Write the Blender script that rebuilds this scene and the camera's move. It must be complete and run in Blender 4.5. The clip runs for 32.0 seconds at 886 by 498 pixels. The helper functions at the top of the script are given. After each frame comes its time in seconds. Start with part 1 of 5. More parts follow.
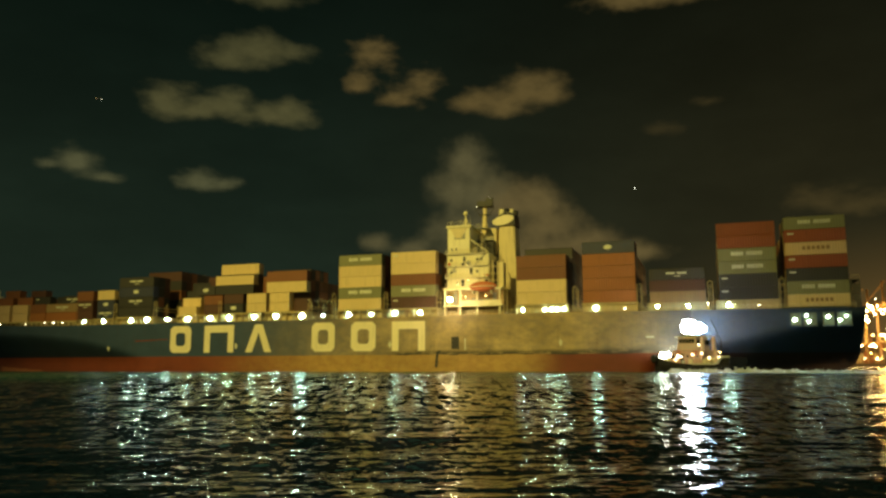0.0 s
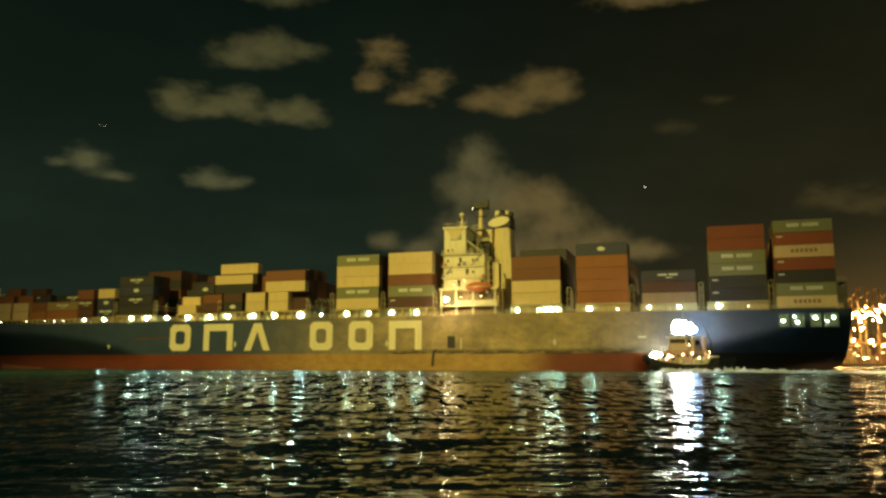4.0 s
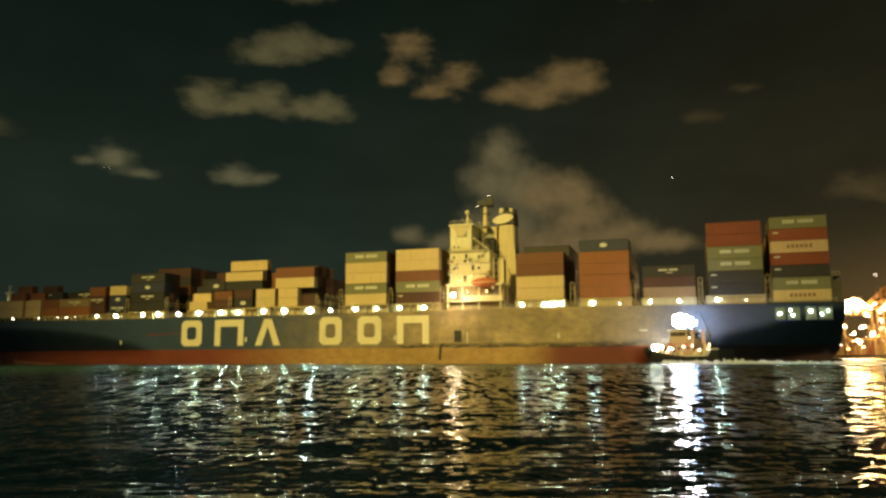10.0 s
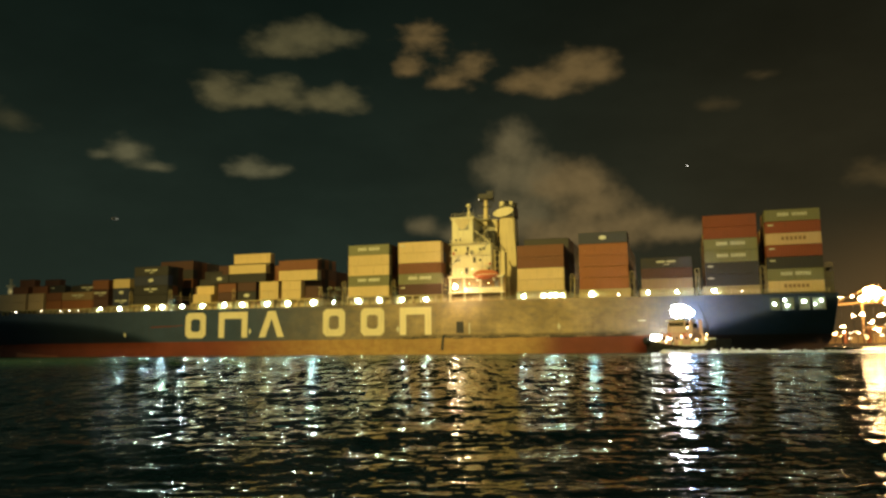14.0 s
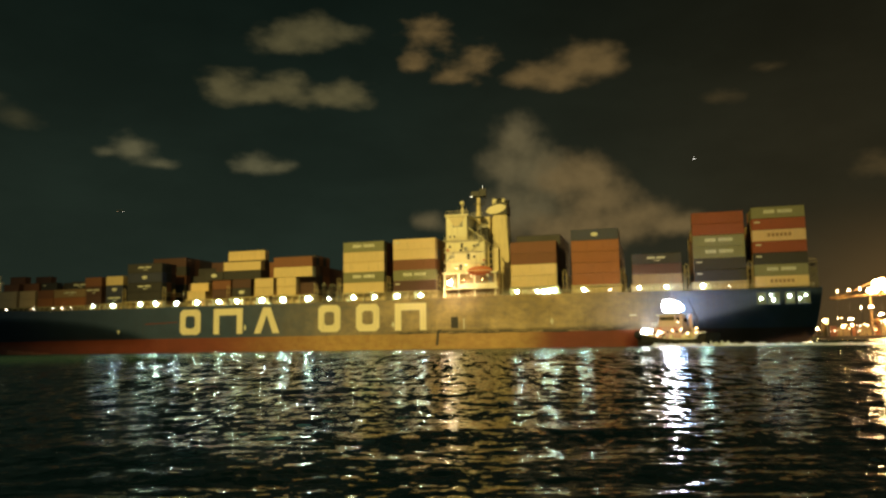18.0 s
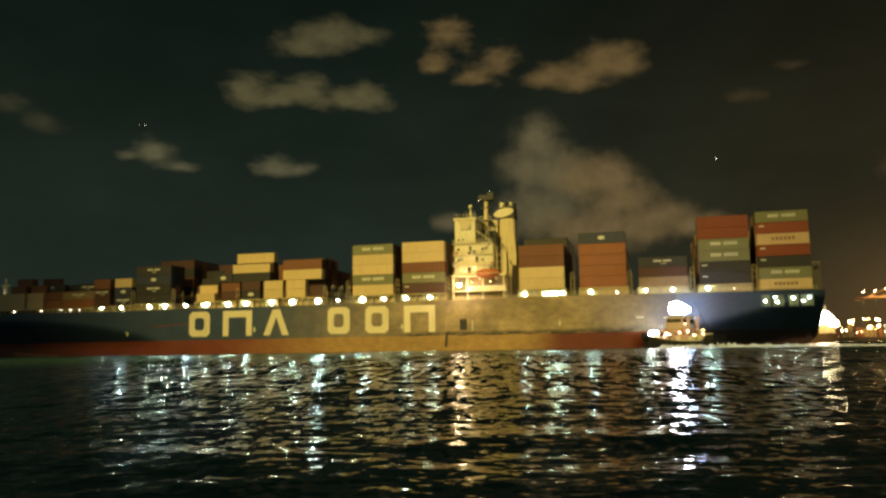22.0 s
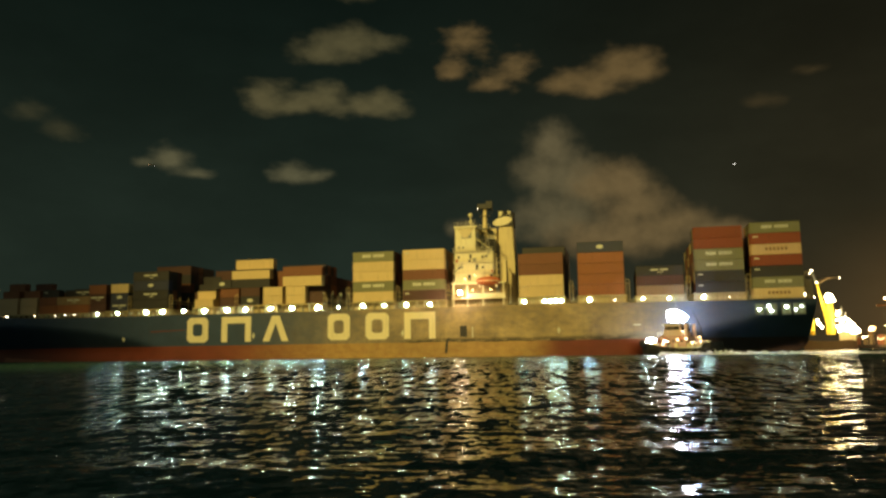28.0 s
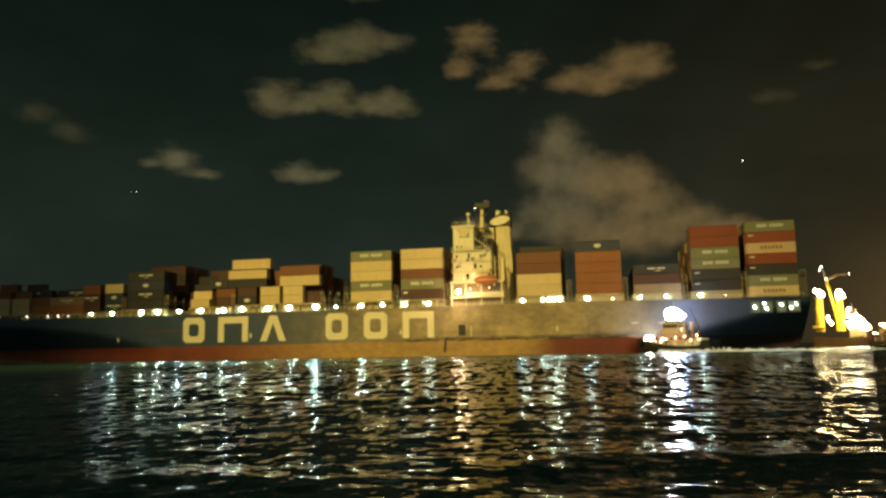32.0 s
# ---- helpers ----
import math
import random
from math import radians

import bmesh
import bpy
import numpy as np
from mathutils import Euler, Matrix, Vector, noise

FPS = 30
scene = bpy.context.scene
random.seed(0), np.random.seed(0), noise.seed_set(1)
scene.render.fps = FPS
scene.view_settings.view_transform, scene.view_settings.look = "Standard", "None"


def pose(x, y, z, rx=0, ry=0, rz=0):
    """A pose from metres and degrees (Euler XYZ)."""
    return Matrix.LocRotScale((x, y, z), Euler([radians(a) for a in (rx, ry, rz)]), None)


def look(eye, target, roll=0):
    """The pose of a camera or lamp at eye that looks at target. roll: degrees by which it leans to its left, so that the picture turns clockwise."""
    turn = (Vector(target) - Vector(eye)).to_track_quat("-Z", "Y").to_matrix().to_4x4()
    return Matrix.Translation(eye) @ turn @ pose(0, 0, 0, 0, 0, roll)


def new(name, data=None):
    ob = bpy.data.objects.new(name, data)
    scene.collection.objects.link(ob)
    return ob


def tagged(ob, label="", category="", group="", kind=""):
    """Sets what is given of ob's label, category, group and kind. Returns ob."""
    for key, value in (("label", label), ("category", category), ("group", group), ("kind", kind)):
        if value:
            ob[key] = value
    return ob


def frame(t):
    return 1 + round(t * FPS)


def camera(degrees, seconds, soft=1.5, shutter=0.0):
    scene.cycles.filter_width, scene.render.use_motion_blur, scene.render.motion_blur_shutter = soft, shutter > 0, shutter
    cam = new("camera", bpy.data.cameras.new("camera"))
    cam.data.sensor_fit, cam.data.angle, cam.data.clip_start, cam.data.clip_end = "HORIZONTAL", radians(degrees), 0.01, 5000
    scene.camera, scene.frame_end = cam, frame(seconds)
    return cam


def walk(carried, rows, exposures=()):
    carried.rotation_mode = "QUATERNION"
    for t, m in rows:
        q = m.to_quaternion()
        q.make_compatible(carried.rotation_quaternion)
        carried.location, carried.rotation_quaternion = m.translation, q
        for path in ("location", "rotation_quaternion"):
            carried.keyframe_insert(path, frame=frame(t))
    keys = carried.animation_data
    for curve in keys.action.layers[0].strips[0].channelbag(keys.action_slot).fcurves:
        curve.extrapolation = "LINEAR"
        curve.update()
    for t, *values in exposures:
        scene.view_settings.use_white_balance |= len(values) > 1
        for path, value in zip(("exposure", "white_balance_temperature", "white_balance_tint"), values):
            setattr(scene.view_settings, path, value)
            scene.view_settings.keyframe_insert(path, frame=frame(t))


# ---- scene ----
DURATION = 32.0
cam = camera(59.56, DURATION, soft=2.6)


def eye(turn, lift, lean):
    return pose(0, 0, 1.42, 0, 0, turn) @ pose(0, 0, 0, 90 + lift) @ pose(0, 0, 0, 0, 0, lean)


walk(cam, [
    (0, eye(-3.16, 8.60, -0.12)), (0.5, eye(-3.26, 8.58, -0.05)), (1, eye(-3.26, 8.53, -0.03)), (1.5, eye(-3.14, 8.55, 0.01)),
    (2, eye(-3.02, 8.55, 0.05)), (2.5, eye(-2.87, 8.57, 0.12)), (3, eye(-2.74, 8.56, 0.08)), (3.5, eye(-2.59, 8.54, 0.08)),
    (5.5, eye(-2.02, 8.39, -0.02)), (6, eye(-1.82, 8.35, -0.05)), (6.5, eye(-1.61, 8.31, -0.06)), (7, eye(-1.40, 8.26, -0.07)),
    (7.5, eye(-1.20, 8.22, -0.08)), (8, eye(-1.02, 8.18, -0.08)), (8.5, eye(-0.87, 8.15, -0.11)), (9, eye(-0.74, 8.11, -0.14)),
    (9.5, eye(-0.63, 8.08, -0.21)), (10, eye(-0.53, 8.04, -0.26)), (10.5, eye(-0.44, 8.01, -0.26)), (11, eye(-0.33, 7.97, -0.29)),
    (11.5, eye(-0.23, 7.93, -0.31)), (12, eye(-0.11, 7.84, -0.35)), (12.5, eye(0.06, 7.72, -0.39)), (13, eye(0.26, 7.57, -0.40)),
    (13.5, eye(0.43, 7.46, -0.50)), (14, eye(0.55, 7.36, -0.55)), (14.5, eye(0.65, 7.27, -0.56)), (16.5, eye(0.87, 7.09, -0.74)),
    (17, eye(0.93, 7.05, -0.76)), (17.5, eye(0.98, 7.02, -0.83)), (18, eye(1.03, 6.99, -0.89)), (18.5, eye(1.17, 6.99, -0.89)),
    (19, eye(1.34, 6.99, -0.95)), (19.5, eye(1.54, 7.02, -0.93)), (20, eye(1.74, 7.06, -0.88)), (20.5, eye(1.95, 7.07, -0.91)),
    (21, eye(2.15, 7.11, -0.88)), (21.5, eye(2.34, 7.12, -0.89)), (22, eye(2.53, 7.12, -0.92)), (22.5, eye(2.72, 7.14, -0.92)),
    (23, eye(2.94, 7.13, -0.98)), (23.5, eye(3.11, 7.12, -1.05)), (24, eye(3.31, 7.12, -1.06)), (24.5, eye(3.45, 7.12, -1.17)),
    (25, eye(3.58, 7.11, -1.25)), (25.5, eye(3.63, 7.14, -1.22)), (27.5, eye(3.67, 7.54, -0.83)), (28, eye(3.73, 7.59, -0.78)),
    (28.5, eye(3.77, 7.62, -0.80)), (29, eye(3.84, 7.64, -0.79)), (29.5, eye(3.93, 7.63, -0.84)), (30, eye(4.02, 7.63, -0.91)),
    (30.5, eye(4.09, 7.63, -0.99)), (31, eye(4.17, 7.63, -1.03)), (31.5, eye(4.24, 7.62, -1.08)), (32, eye(4.31, 7.51, -1.08)),
], [(0, -0.28, 7150, -2), (3.5, -0.26, 7150, -2), (6.5, -0.2, 7150, -2), (9, 0.0, 6850, 6), (11, 0.0, 6800, 14), (14, 0.0, 6800, 14), (20, -0.06, 6800, 14), (DURATION, -0.06, 6800, 14)])
# seconds, place and heading of the ship
SHIP_WAY = [
    (0, 6.25, 196.05, -22.21), (2, 4.69, 197.81, -21.73), (4, 3.08, 199.63, -21.13), (6, 1.44, 201.50, -20.42),
    (8, -0.23, 203.39, -19.61), (10, -1.92, 205.26, -18.72), (12, -3.62, 207.11, -17.75), (14, -5.32, 208.89, -16.73),
    (16, -7.01, 210.59, -15.66), (18, -8.69, 212.18, -14.56), (20, -10.35, 213.63, -13.44), (22, -11.98, 214.91, -12.31),
    (24, -13.57, 216.00, -11.19), (26, -15.11, 216.88, -10.09), (28, -16.60, 217.52, -9.02), (30, -18.02, 217.88, -7.99),
    (32, -19.38, 217.96, -7.02),
]


def ship_pose(row):
    return pose(row[1], row[2], 0, 0, 0, row[3])


# ---- light ----
world = bpy.data.worlds.new("night")
world.use_nodes = True
scene.world = world
world.node_tree.nodes["Background"].inputs[0].default_value = (0.068, 0.090, 0.066, 1)
world.node_tree.nodes["Background"].inputs[1].default_value = 1.0

# unseen stand-in for the floodlit terminal behind the viewer, lighting the ship from afar
flood_data = bpy.data.lights.new("terminal_stand_in", "SPOT")
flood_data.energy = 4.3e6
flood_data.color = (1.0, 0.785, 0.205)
# cone narrowed so that bow and stern fall dimmer
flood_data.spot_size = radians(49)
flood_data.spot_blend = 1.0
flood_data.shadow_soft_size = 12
new("terminal_stand_in", flood_data).matrix_world = look((-150, -42, 206), (-8, 216, 14))

# floodlights of the far quay
for place in ((420, 745, 52), (462, 722, 48), (505, 705, 50)):
    quay_data = bpy.data.lights.new("quay_light", "POINT")
    quay_data.energy = 1.1e5
    quay_data.color = (1.0, 0.52, 0.15)
    quay_data.shadow_soft_size = 4
    new("quay_light", quay_data).location = place


# ---- materials ----
def nodes_of(name):
    m = bpy.data.materials.new(name)
    m.use_nodes = True
    nt = m.node_tree
    return m, nt, nt.nodes["Principled BSDF"]


def mix_color(nt, fac, a, b, blend="MIX"):
    n = nt.nodes.new("ShaderNodeMix")
    n.data_type, n.blend_type = "RGBA", blend
    for sock, v in ((n.inputs[0], fac), (n.inputs[6], a), (n.inputs[7], b)):
        if isinstance(v, (int, float)):
            sock.default_value = v
        elif isinstance(v, tuple):
            sock.default_value = (*v, 1) if len(v) == 3 else v
        else:
            nt.links.new(v, sock)
    return n.outputs[2]


def noise_of(nt, scale, stretch=(1, 1, 1), detail=6, rough=0.6, coord="Object", own=False):
    tc = nt.nodes.new("ShaderNodeTexCoord")
    mp = nt.nodes.new("ShaderNodeMapping")
    mp.inputs["Scale"].default_value = stretch
    nz = nt.nodes.new("ShaderNodeTexNoise")
    nz.inputs["Scale"].default_value = scale
    nz.inputs["Detail"].default_value = detail
    nz.inputs["Roughness"].default_value = rough
    nt.links.new(tc.outputs[coord], mp.inputs[0])
    if own:   # each object gets its own stretch of the pattern
        oi = nt.nodes.new("ShaderNodeObjectInfo")
        sc = nt.nodes.new("ShaderNodeMath")
        sc.operation = "MULTIPLY"
        sc.inputs[1].default_value = 73.0
        nt.links.new(oi.outputs["Random"], sc.inputs[0])
        nt.links.new(sc.outputs[0], mp.inputs["Location"])
    nt.links.new(mp.outputs[0], nz.inputs[0])
    return nz.outputs["Fac"]


def ramp(nt, value, lo, hi):
    n = nt.nodes.new("ShaderNodeMapRange")
    n.interpolation_type = "SMOOTHSTEP"
    n.inputs["From Min"].default_value, n.inputs["From Max"].default_value = lo, hi
    nt.links.new(value, n.inputs["Value"])
    return n.outputs["Result"]


def bump(nt, bsdf, height, strength, distance):
    b = nt.nodes.new("ShaderNodeBump")
    b.inputs["Strength"].default_value, b.inputs["Distance"].default_value = strength, distance
    nt.links.new(height, b.inputs["Height"])
    nt.links.new(b.outputs[0], bsdf.inputs["Normal"])


def paint(name, color, rough=0.5, metal=0.0, dirt=0.35, dirt_color=(0.06, 0.035, 0.02), streak=1.0, vary=0.25):
    """Weathered paint: fine grain, broad fading, and rust streaks that run down."""
    m, nt, bsdf = nodes_of(name)
    broad = noise_of(nt, 0.35, (1, 1, 1), own=True)
    fine = noise_of(nt, 5.0, (1, 1, 1))
    streaks = noise_of(nt, 1.2, (1.6, 1.6, 0.14), own=True)
    info = nt.nodes.new("ShaderNodeObjectInfo")
    dark = tuple(c * (1 - vary) for c in color)
    light = tuple(min(1, c * (1 + vary * 0.6)) for c in color)
    c = mix_color(nt, broad, dark, light)
    c = mix_color(nt, info.outputs["Random"], c, mix_color(nt, 0.7, c, tuple(min(1, x * 1.15) for x in light)))
    mask = ramp(nt, streaks, 0.52, 0.75)
    mul = nt.nodes.new("ShaderNodeMath")
    mul.operation = "MULTIPLY"
    mul.inputs[1].default_value = dirt * streak
    nt.links.new(mask, mul.inputs[0])
    c = mix_color(nt, mul.outputs[0], c, dirt_color)
    c = mix_color(nt, ramp(nt, fine, 0.62, 0.8), c, mix_color(nt, dirt * 0.6, c, dirt_color))
    nt.links.new(c, bsdf.inputs["Base Color"])
    bsdf.inputs["Metallic"].default_value = metal
    rr = nt.nodes.new("ShaderNodeMapRange")
    rr.inputs["To Min"].default_value, rr.inputs["To Max"].default_value = rough - 0.1, min(1, rough + 0.2)
    nt.links.new(broad, rr.inputs["Value"])
    nt.links.new(rr.outputs["Result"], bsdf.inputs["Roughness"])
    bump(nt, bsdf, fine, 0.25, 0.02)
    return m


def glow(name, color, strength, near=False):
    """A lamp's glow; only the lamps near the water take part in the choice of lights for each point."""
    m, nt, bsdf = nodes_of(name)
    m.cycles.emission_sampling = "FRONT" if near else "NONE"
    bsdf.inputs["Base Color"].default_value = (0.8, 0.8, 0.8, 1)
    bsdf.inputs["Emission Color"].default_value = (*color, 1)
    bsdf.inputs["Emission Strength"].default_value = strength
    return m


def worn_lit_side(name, color, worn_lit, x_in, x_out, dirt_color, rough, stern_shade=None, uneven=0.28, run=0.28, rub=None):
    """Side plating, pale along one length of ship: rubbed, salted paint plus painted lamplight."""
    m, nt, bsdf = nodes_of(name)
    tc = nt.nodes.new("ShaderNodeTexCoord")
    sep = nt.nodes.new("ShaderNodeSeparateXYZ")
    nt.links.new(tc.outputs["Object"], sep.inputs[0])
    broad = noise_of(nt, 0.16, (1, 1, 1.4), 5)
    fine = noise_of(nt, 2.4, (1, 1, 1), 6)
    streaks = noise_of(nt, 0.9, (1.5, 1.5, 0.10), 5)
    blotch = noise_of(nt, 0.45, (1, 1, 1.6), 6, 0.65)

    def times(a, b, k=1.0):
        n = nt.nodes.new("ShaderNodeMath")
        n.operation = "MULTIPLY"
        nt.links.new(a, n.inputs[0])
        if b is None:
            n.inputs[1].default_value = k
        else:
            nt.links.new(b, n.inputs[1])
        return n.outputs[0]
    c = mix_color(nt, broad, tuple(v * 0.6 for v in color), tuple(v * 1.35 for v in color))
    # pale zone: rubbed paint and the lamplight on the side, in one colour
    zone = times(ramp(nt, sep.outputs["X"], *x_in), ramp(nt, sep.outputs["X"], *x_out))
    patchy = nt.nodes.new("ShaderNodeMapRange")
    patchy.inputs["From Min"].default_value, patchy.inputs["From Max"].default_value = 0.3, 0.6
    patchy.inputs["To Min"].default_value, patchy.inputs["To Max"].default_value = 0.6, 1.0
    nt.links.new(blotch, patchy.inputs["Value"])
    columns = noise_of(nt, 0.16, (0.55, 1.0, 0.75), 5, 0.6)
    pale = mix_color(nt, ramp(nt, columns, 0.38, 0.62), tuple(v * (1 - uneven) for v in worn_lit), tuple(min(0.8, v * (1 + uneven * 0.95)) for v in worn_lit))
    c = mix_color(nt, times(zone, patchy.outputs["Result"]), c, mix_color(nt, streaks, mix_color(nt, 0.4, pale, tuple(v * 0.5 for v in worn_lit)), pale))
    c = mix_color(nt, times(ramp(nt, streaks, 0.52, 0.72), None, run), c, dirt_color)
    c = mix_color(nt, times(ramp(nt, fine, 0.6, 0.75), None, 0.35), c, dirt_color)
    if rub:   # smear left by fenders along the top of the red band
        smear = noise_of(nt, 0.5, (0.5, 1, 2.2), 5, 0.65)
        band = times(ramp(nt, sep.outputs["Z"], rub[3], rub[2]), times(ramp(nt, sep.outputs["X"], rub[0], rub[0] + 10), ramp(nt, sep.outputs["X"], rub[1] + 8, rub[1])))
        c = mix_color(nt, times(times(band, ramp(nt, smear, 0.34, 0.56)), None, 0.9), c, (0.030, 0.028, 0.026))
    # shade on the stern quarter, painted in as a darker after end
    if stern_shade:
        c = mix_color(nt, ramp(nt, sep.outputs["X"], *stern_shade), c, (0.060, 0.030, 0.026))
    nt.links.new(c, bsdf.inputs["Base Color"])
    bsdf.inputs["Roughness"].default_value = rough
    bump(nt, bsdf, blotch, 0.3, 0.05)
    return m


HULL = worn_lit_side("hull_paint", (0.042, 0.071, 0.132), (0.50, 0.368, 0.185), (-64, 12), (88, 24), (0.075, 0.055, 0.035), 0.45, rub=(-14, 52, 4.5, 5.9))
BOOT = worn_lit_side("boot_paint", (0.19, 0.042, 0.024), (0.52, 0.33, 0.12), (-72, -15), (36, 24), (0.10, 0.05, 0.03), 0.55, (64, 76), 0.12, 0.18)
DECK = paint("deck_paint", (0.16, 0.09, 0.06), 0.7)
WHITE = paint("white_paint", (0.80, 0.72, 0.48), 0.45, dirt=0.35, dirt_color=(0.20, 0.12, 0.05), vary=0.22)
CREAM = paint("cream_paint", (0.74, 0.62, 0.36), 0.5, dirt=0.55, dirt_color=(0.20, 0.12, 0.05), vary=0.25)
LETTER = paint("letter_paint", (0.80, 0.72, 0.50), 0.5, dirt=0.25, vary=0.1)
STEEL = paint("grey_steel", (0.30, 0.29, 0.24), 0.5, 0.2)
DARK = paint("dark_steel", (0.03, 0.03, 0.03), 0.5)
BLACK = paint("black_rubber", (0.012, 0.012, 0.012), 0.8, dirt=0.2)
ORANGE = paint("lifeboat_orange", (0.48, 0.13, 0.045), 0.35, dirt=0.1, vary=0.1)
YELLOW = paint("crane_yellow", (0.75, 0.55, 0.05), 0.45, dirt=0.15)
TUGRED = paint("tug_house_paint", (0.70, 0.52, 0.42), 0.45)
COAMING = paint("dull_cream_paint", (0.54, 0.43, 0.23), 0.55, dirt=0.4, vary=0.2)
BOX = {
    "Y": paint("cream_container", (0.66, 0.50, 0.26), 0.5, dirt=0.25, vary=0.12),
    "W": paint("beige_container", (0.60, 0.42, 0.25), 0.5, dirt=0.2, vary=0.1),
    "O": paint("rust_red_container", (0.30, 0.108, 0.040), 0.5, dirt=0.3, vary=0.15),
    "R": paint("brown_red_container", (0.19, 0.072, 0.034), 0.5, dirt=0.3, vary=0.15),
    "C": paint("deep_red_container", (0.25, 0.058, 0.026), 0.5, dirt=0.3, vary=0.15),
    "N": paint("dark_brown_container", (0.080, 0.036, 0.028), 0.55, dirt=0.3),
    "G": paint("grey_green_container", (0.20, 0.20, 0.11), 0.5, dirt=0.25, vary=0.12),
    "B": paint("navy_container", (0.040, 0.046, 0.082), 0.45, dirt=0.25),
    "T": paint("dull_tan_container", (0.25, 0.165, 0.09), 0.55, dirt=0.3, vary=0.15),
    "K": paint("charcoal_container", (0.036, 0.034, 0.034), 0.5, dirt=0.25),
}
BOX_WORDS = {"Y": "cream", "W": "beige", "O": "rust-red", "R": "brown-red", "C": "deep red", "N": "dark brown", "G": "grey-green", "B": "navy blue",
             "K": "charcoal", "T": "dull tan"}
MARK = paint("pale_marking", (0.62, 0.62, 0.50), 0.5, dirt=0.1, vary=0.1)
DARKMARK = paint("brown_marking", (0.27, 0.15, 0.07), 0.5, dirt=0.1, vary=0.1)
LAMP_COOL = glow("cool_lamp_glow", (0.62, 1.0, 0.84), 345, near=True)
LAMP_SODIUM = glow("sodium_lamp_glow", (1.0, 0.80, 0.50), 320, near=True)
LAMP_TUG = glow("tug_floodlight_glow", (0.36, 0.58, 1.0), 85, near=True)
LAMP_TUG_NEAR = glow("tug_near_floodlight_glow", (0.84, 0.88, 1.0), 205, near=True)
LAMP_WARM = glow("warm_lamp_glow", (1.0, 0.62, 0.22), 24)
LAMP_SMALL = glow("small_lamp_glow", (1.0, 0.9, 0.7), 12)
LAMP_PORT = glow("quay_floodlight_glow", (1.0, 0.68, 0.30), 130)


def make_glass():
    m, nt, bsdf = nodes_of("dark_window_glass")
    bsdf.inputs["Base Color"].default_value = (0.02, 0.022, 0.02, 1)
    bsdf.inputs["Roughness"].default_value = 0.08
    return m


GLASS = make_glass()


def make_water():
    """Dark water: the mesh carries the swell, the normal carries ripples that shorten towards the near quay."""
    m, nt, bsdf = nodes_of("night_water")
    bsdf.inputs["Base Color"].default_value = (0.021, 0.056, 0.047, 1)
    bsdf.inputs["IOR"].default_value = 1.15
    tc = nt.nodes.new("ShaderNodeTexCoord")
    sep = nt.nodes.new("ShaderNodeSeparateXYZ")
    nt.links.new(tc.outputs["Object"], sep.inputs[0])

    def vmath(op, a, b):
        n = nt.nodes.new("ShaderNodeVectorMath")
        n.operation = op
        for sock, v in zip(n.inputs, (a, b)):
            if isinstance(v, tuple):
                sock.default_value = v
            elif v is not None:
                nt.links.new(v, sock)
        return n.outputs[0]

    def span(y0, y1, v0, v1):
        n = nt.nodes.new("ShaderNodeMapRange")
        n.inputs["From Min"].default_value, n.inputs["From Max"].default_value = y0, y1
        n.inputs["To Min"].default_value, n.inputs["To Max"].default_value = v0, v1
        nt.links.new(sep.outputs["Y"], n.inputs["Value"])
        return n.outputs["Result"]

    # ripples too small to resolve roughen the surface towards the far side
    nt.links.new(span(8, 90, 0.07, 0.195), bsdf.inputs["Roughness"])
    geo = nt.nodes.new("ShaderNodeNewGeometry")
    total = geo.outputs["Normal"]
    # ripples told apart at each distance: patches per metre across and along, slope, its share sideways, and where they come in and go
    for across, along, slope, side, y0, y1, y2, y3 in ((6.0, 8.0, 0.41, 0.5, -2, -1, 9, 16), (4.0, 2.4, 0.55, 0.55, 7, 13, 18, 30), (2.8, 0.65, 0.62, 0.6, 14, 26, 34, 55),
                                                 (2.2, 0.20, 0.66, 0.8, 30, 50, 65, 95), (1.6, 0.060, 0.68, 0.95, 55, 90, 120, 170), (1.2, 0.020, 0.70, 1.05, 100, 150, 400, 900)):
        mp = nt.nodes.new("ShaderNodeMapping")
        mp.inputs["Scale"].default_value = (across, along, 1)
        nt.links.new(tc.outputs["Object"], mp.inputs[0])
        nz = nt.nodes.new("ShaderNodeTexNoise")
        nz.inputs["Scale"].default_value, nz.inputs["Detail"].default_value, nz.inputs["Roughness"].default_value = 1.0, 2, 0.5
        nt.links.new(mp.outputs[0], nz.inputs[0])
        tilt = vmath("MULTIPLY", vmath("SUBTRACT", nz.outputs["Color"], (0.5, 0.5, 0.5)), (slope * side, slope, 0.0))
        for rise in (span(y0, y1, 0.0, 1.0), span(y2, y3, 1.0, 0.0)):
            sc = nt.nodes.new("ShaderNodeVectorMath")
            sc.operation = "SCALE"
            nt.links.new(tilt, sc.inputs[0])
            nt.links.new(rise, sc.inputs["Scale"])
            tilt = sc.outputs[0]
        total = vmath("ADD", total, tilt)
    # at a low slant the near faces of the waves hide their backs
    lean = nt.nodes.new("ShaderNodeVectorMath")
    lean.operation = "SCALE"
    lean.inputs[0].default_value = (0, -1, 0)
    nt.links.new(span(8, 50, 0.036, 0.054), lean.inputs["Scale"])
    total = vmath("ADD", total, lean.outputs[0])
    nt.links.new(vmath("NORMALIZE", total, None), bsdf.inputs["Normal"])
    return m


WATER = make_water()


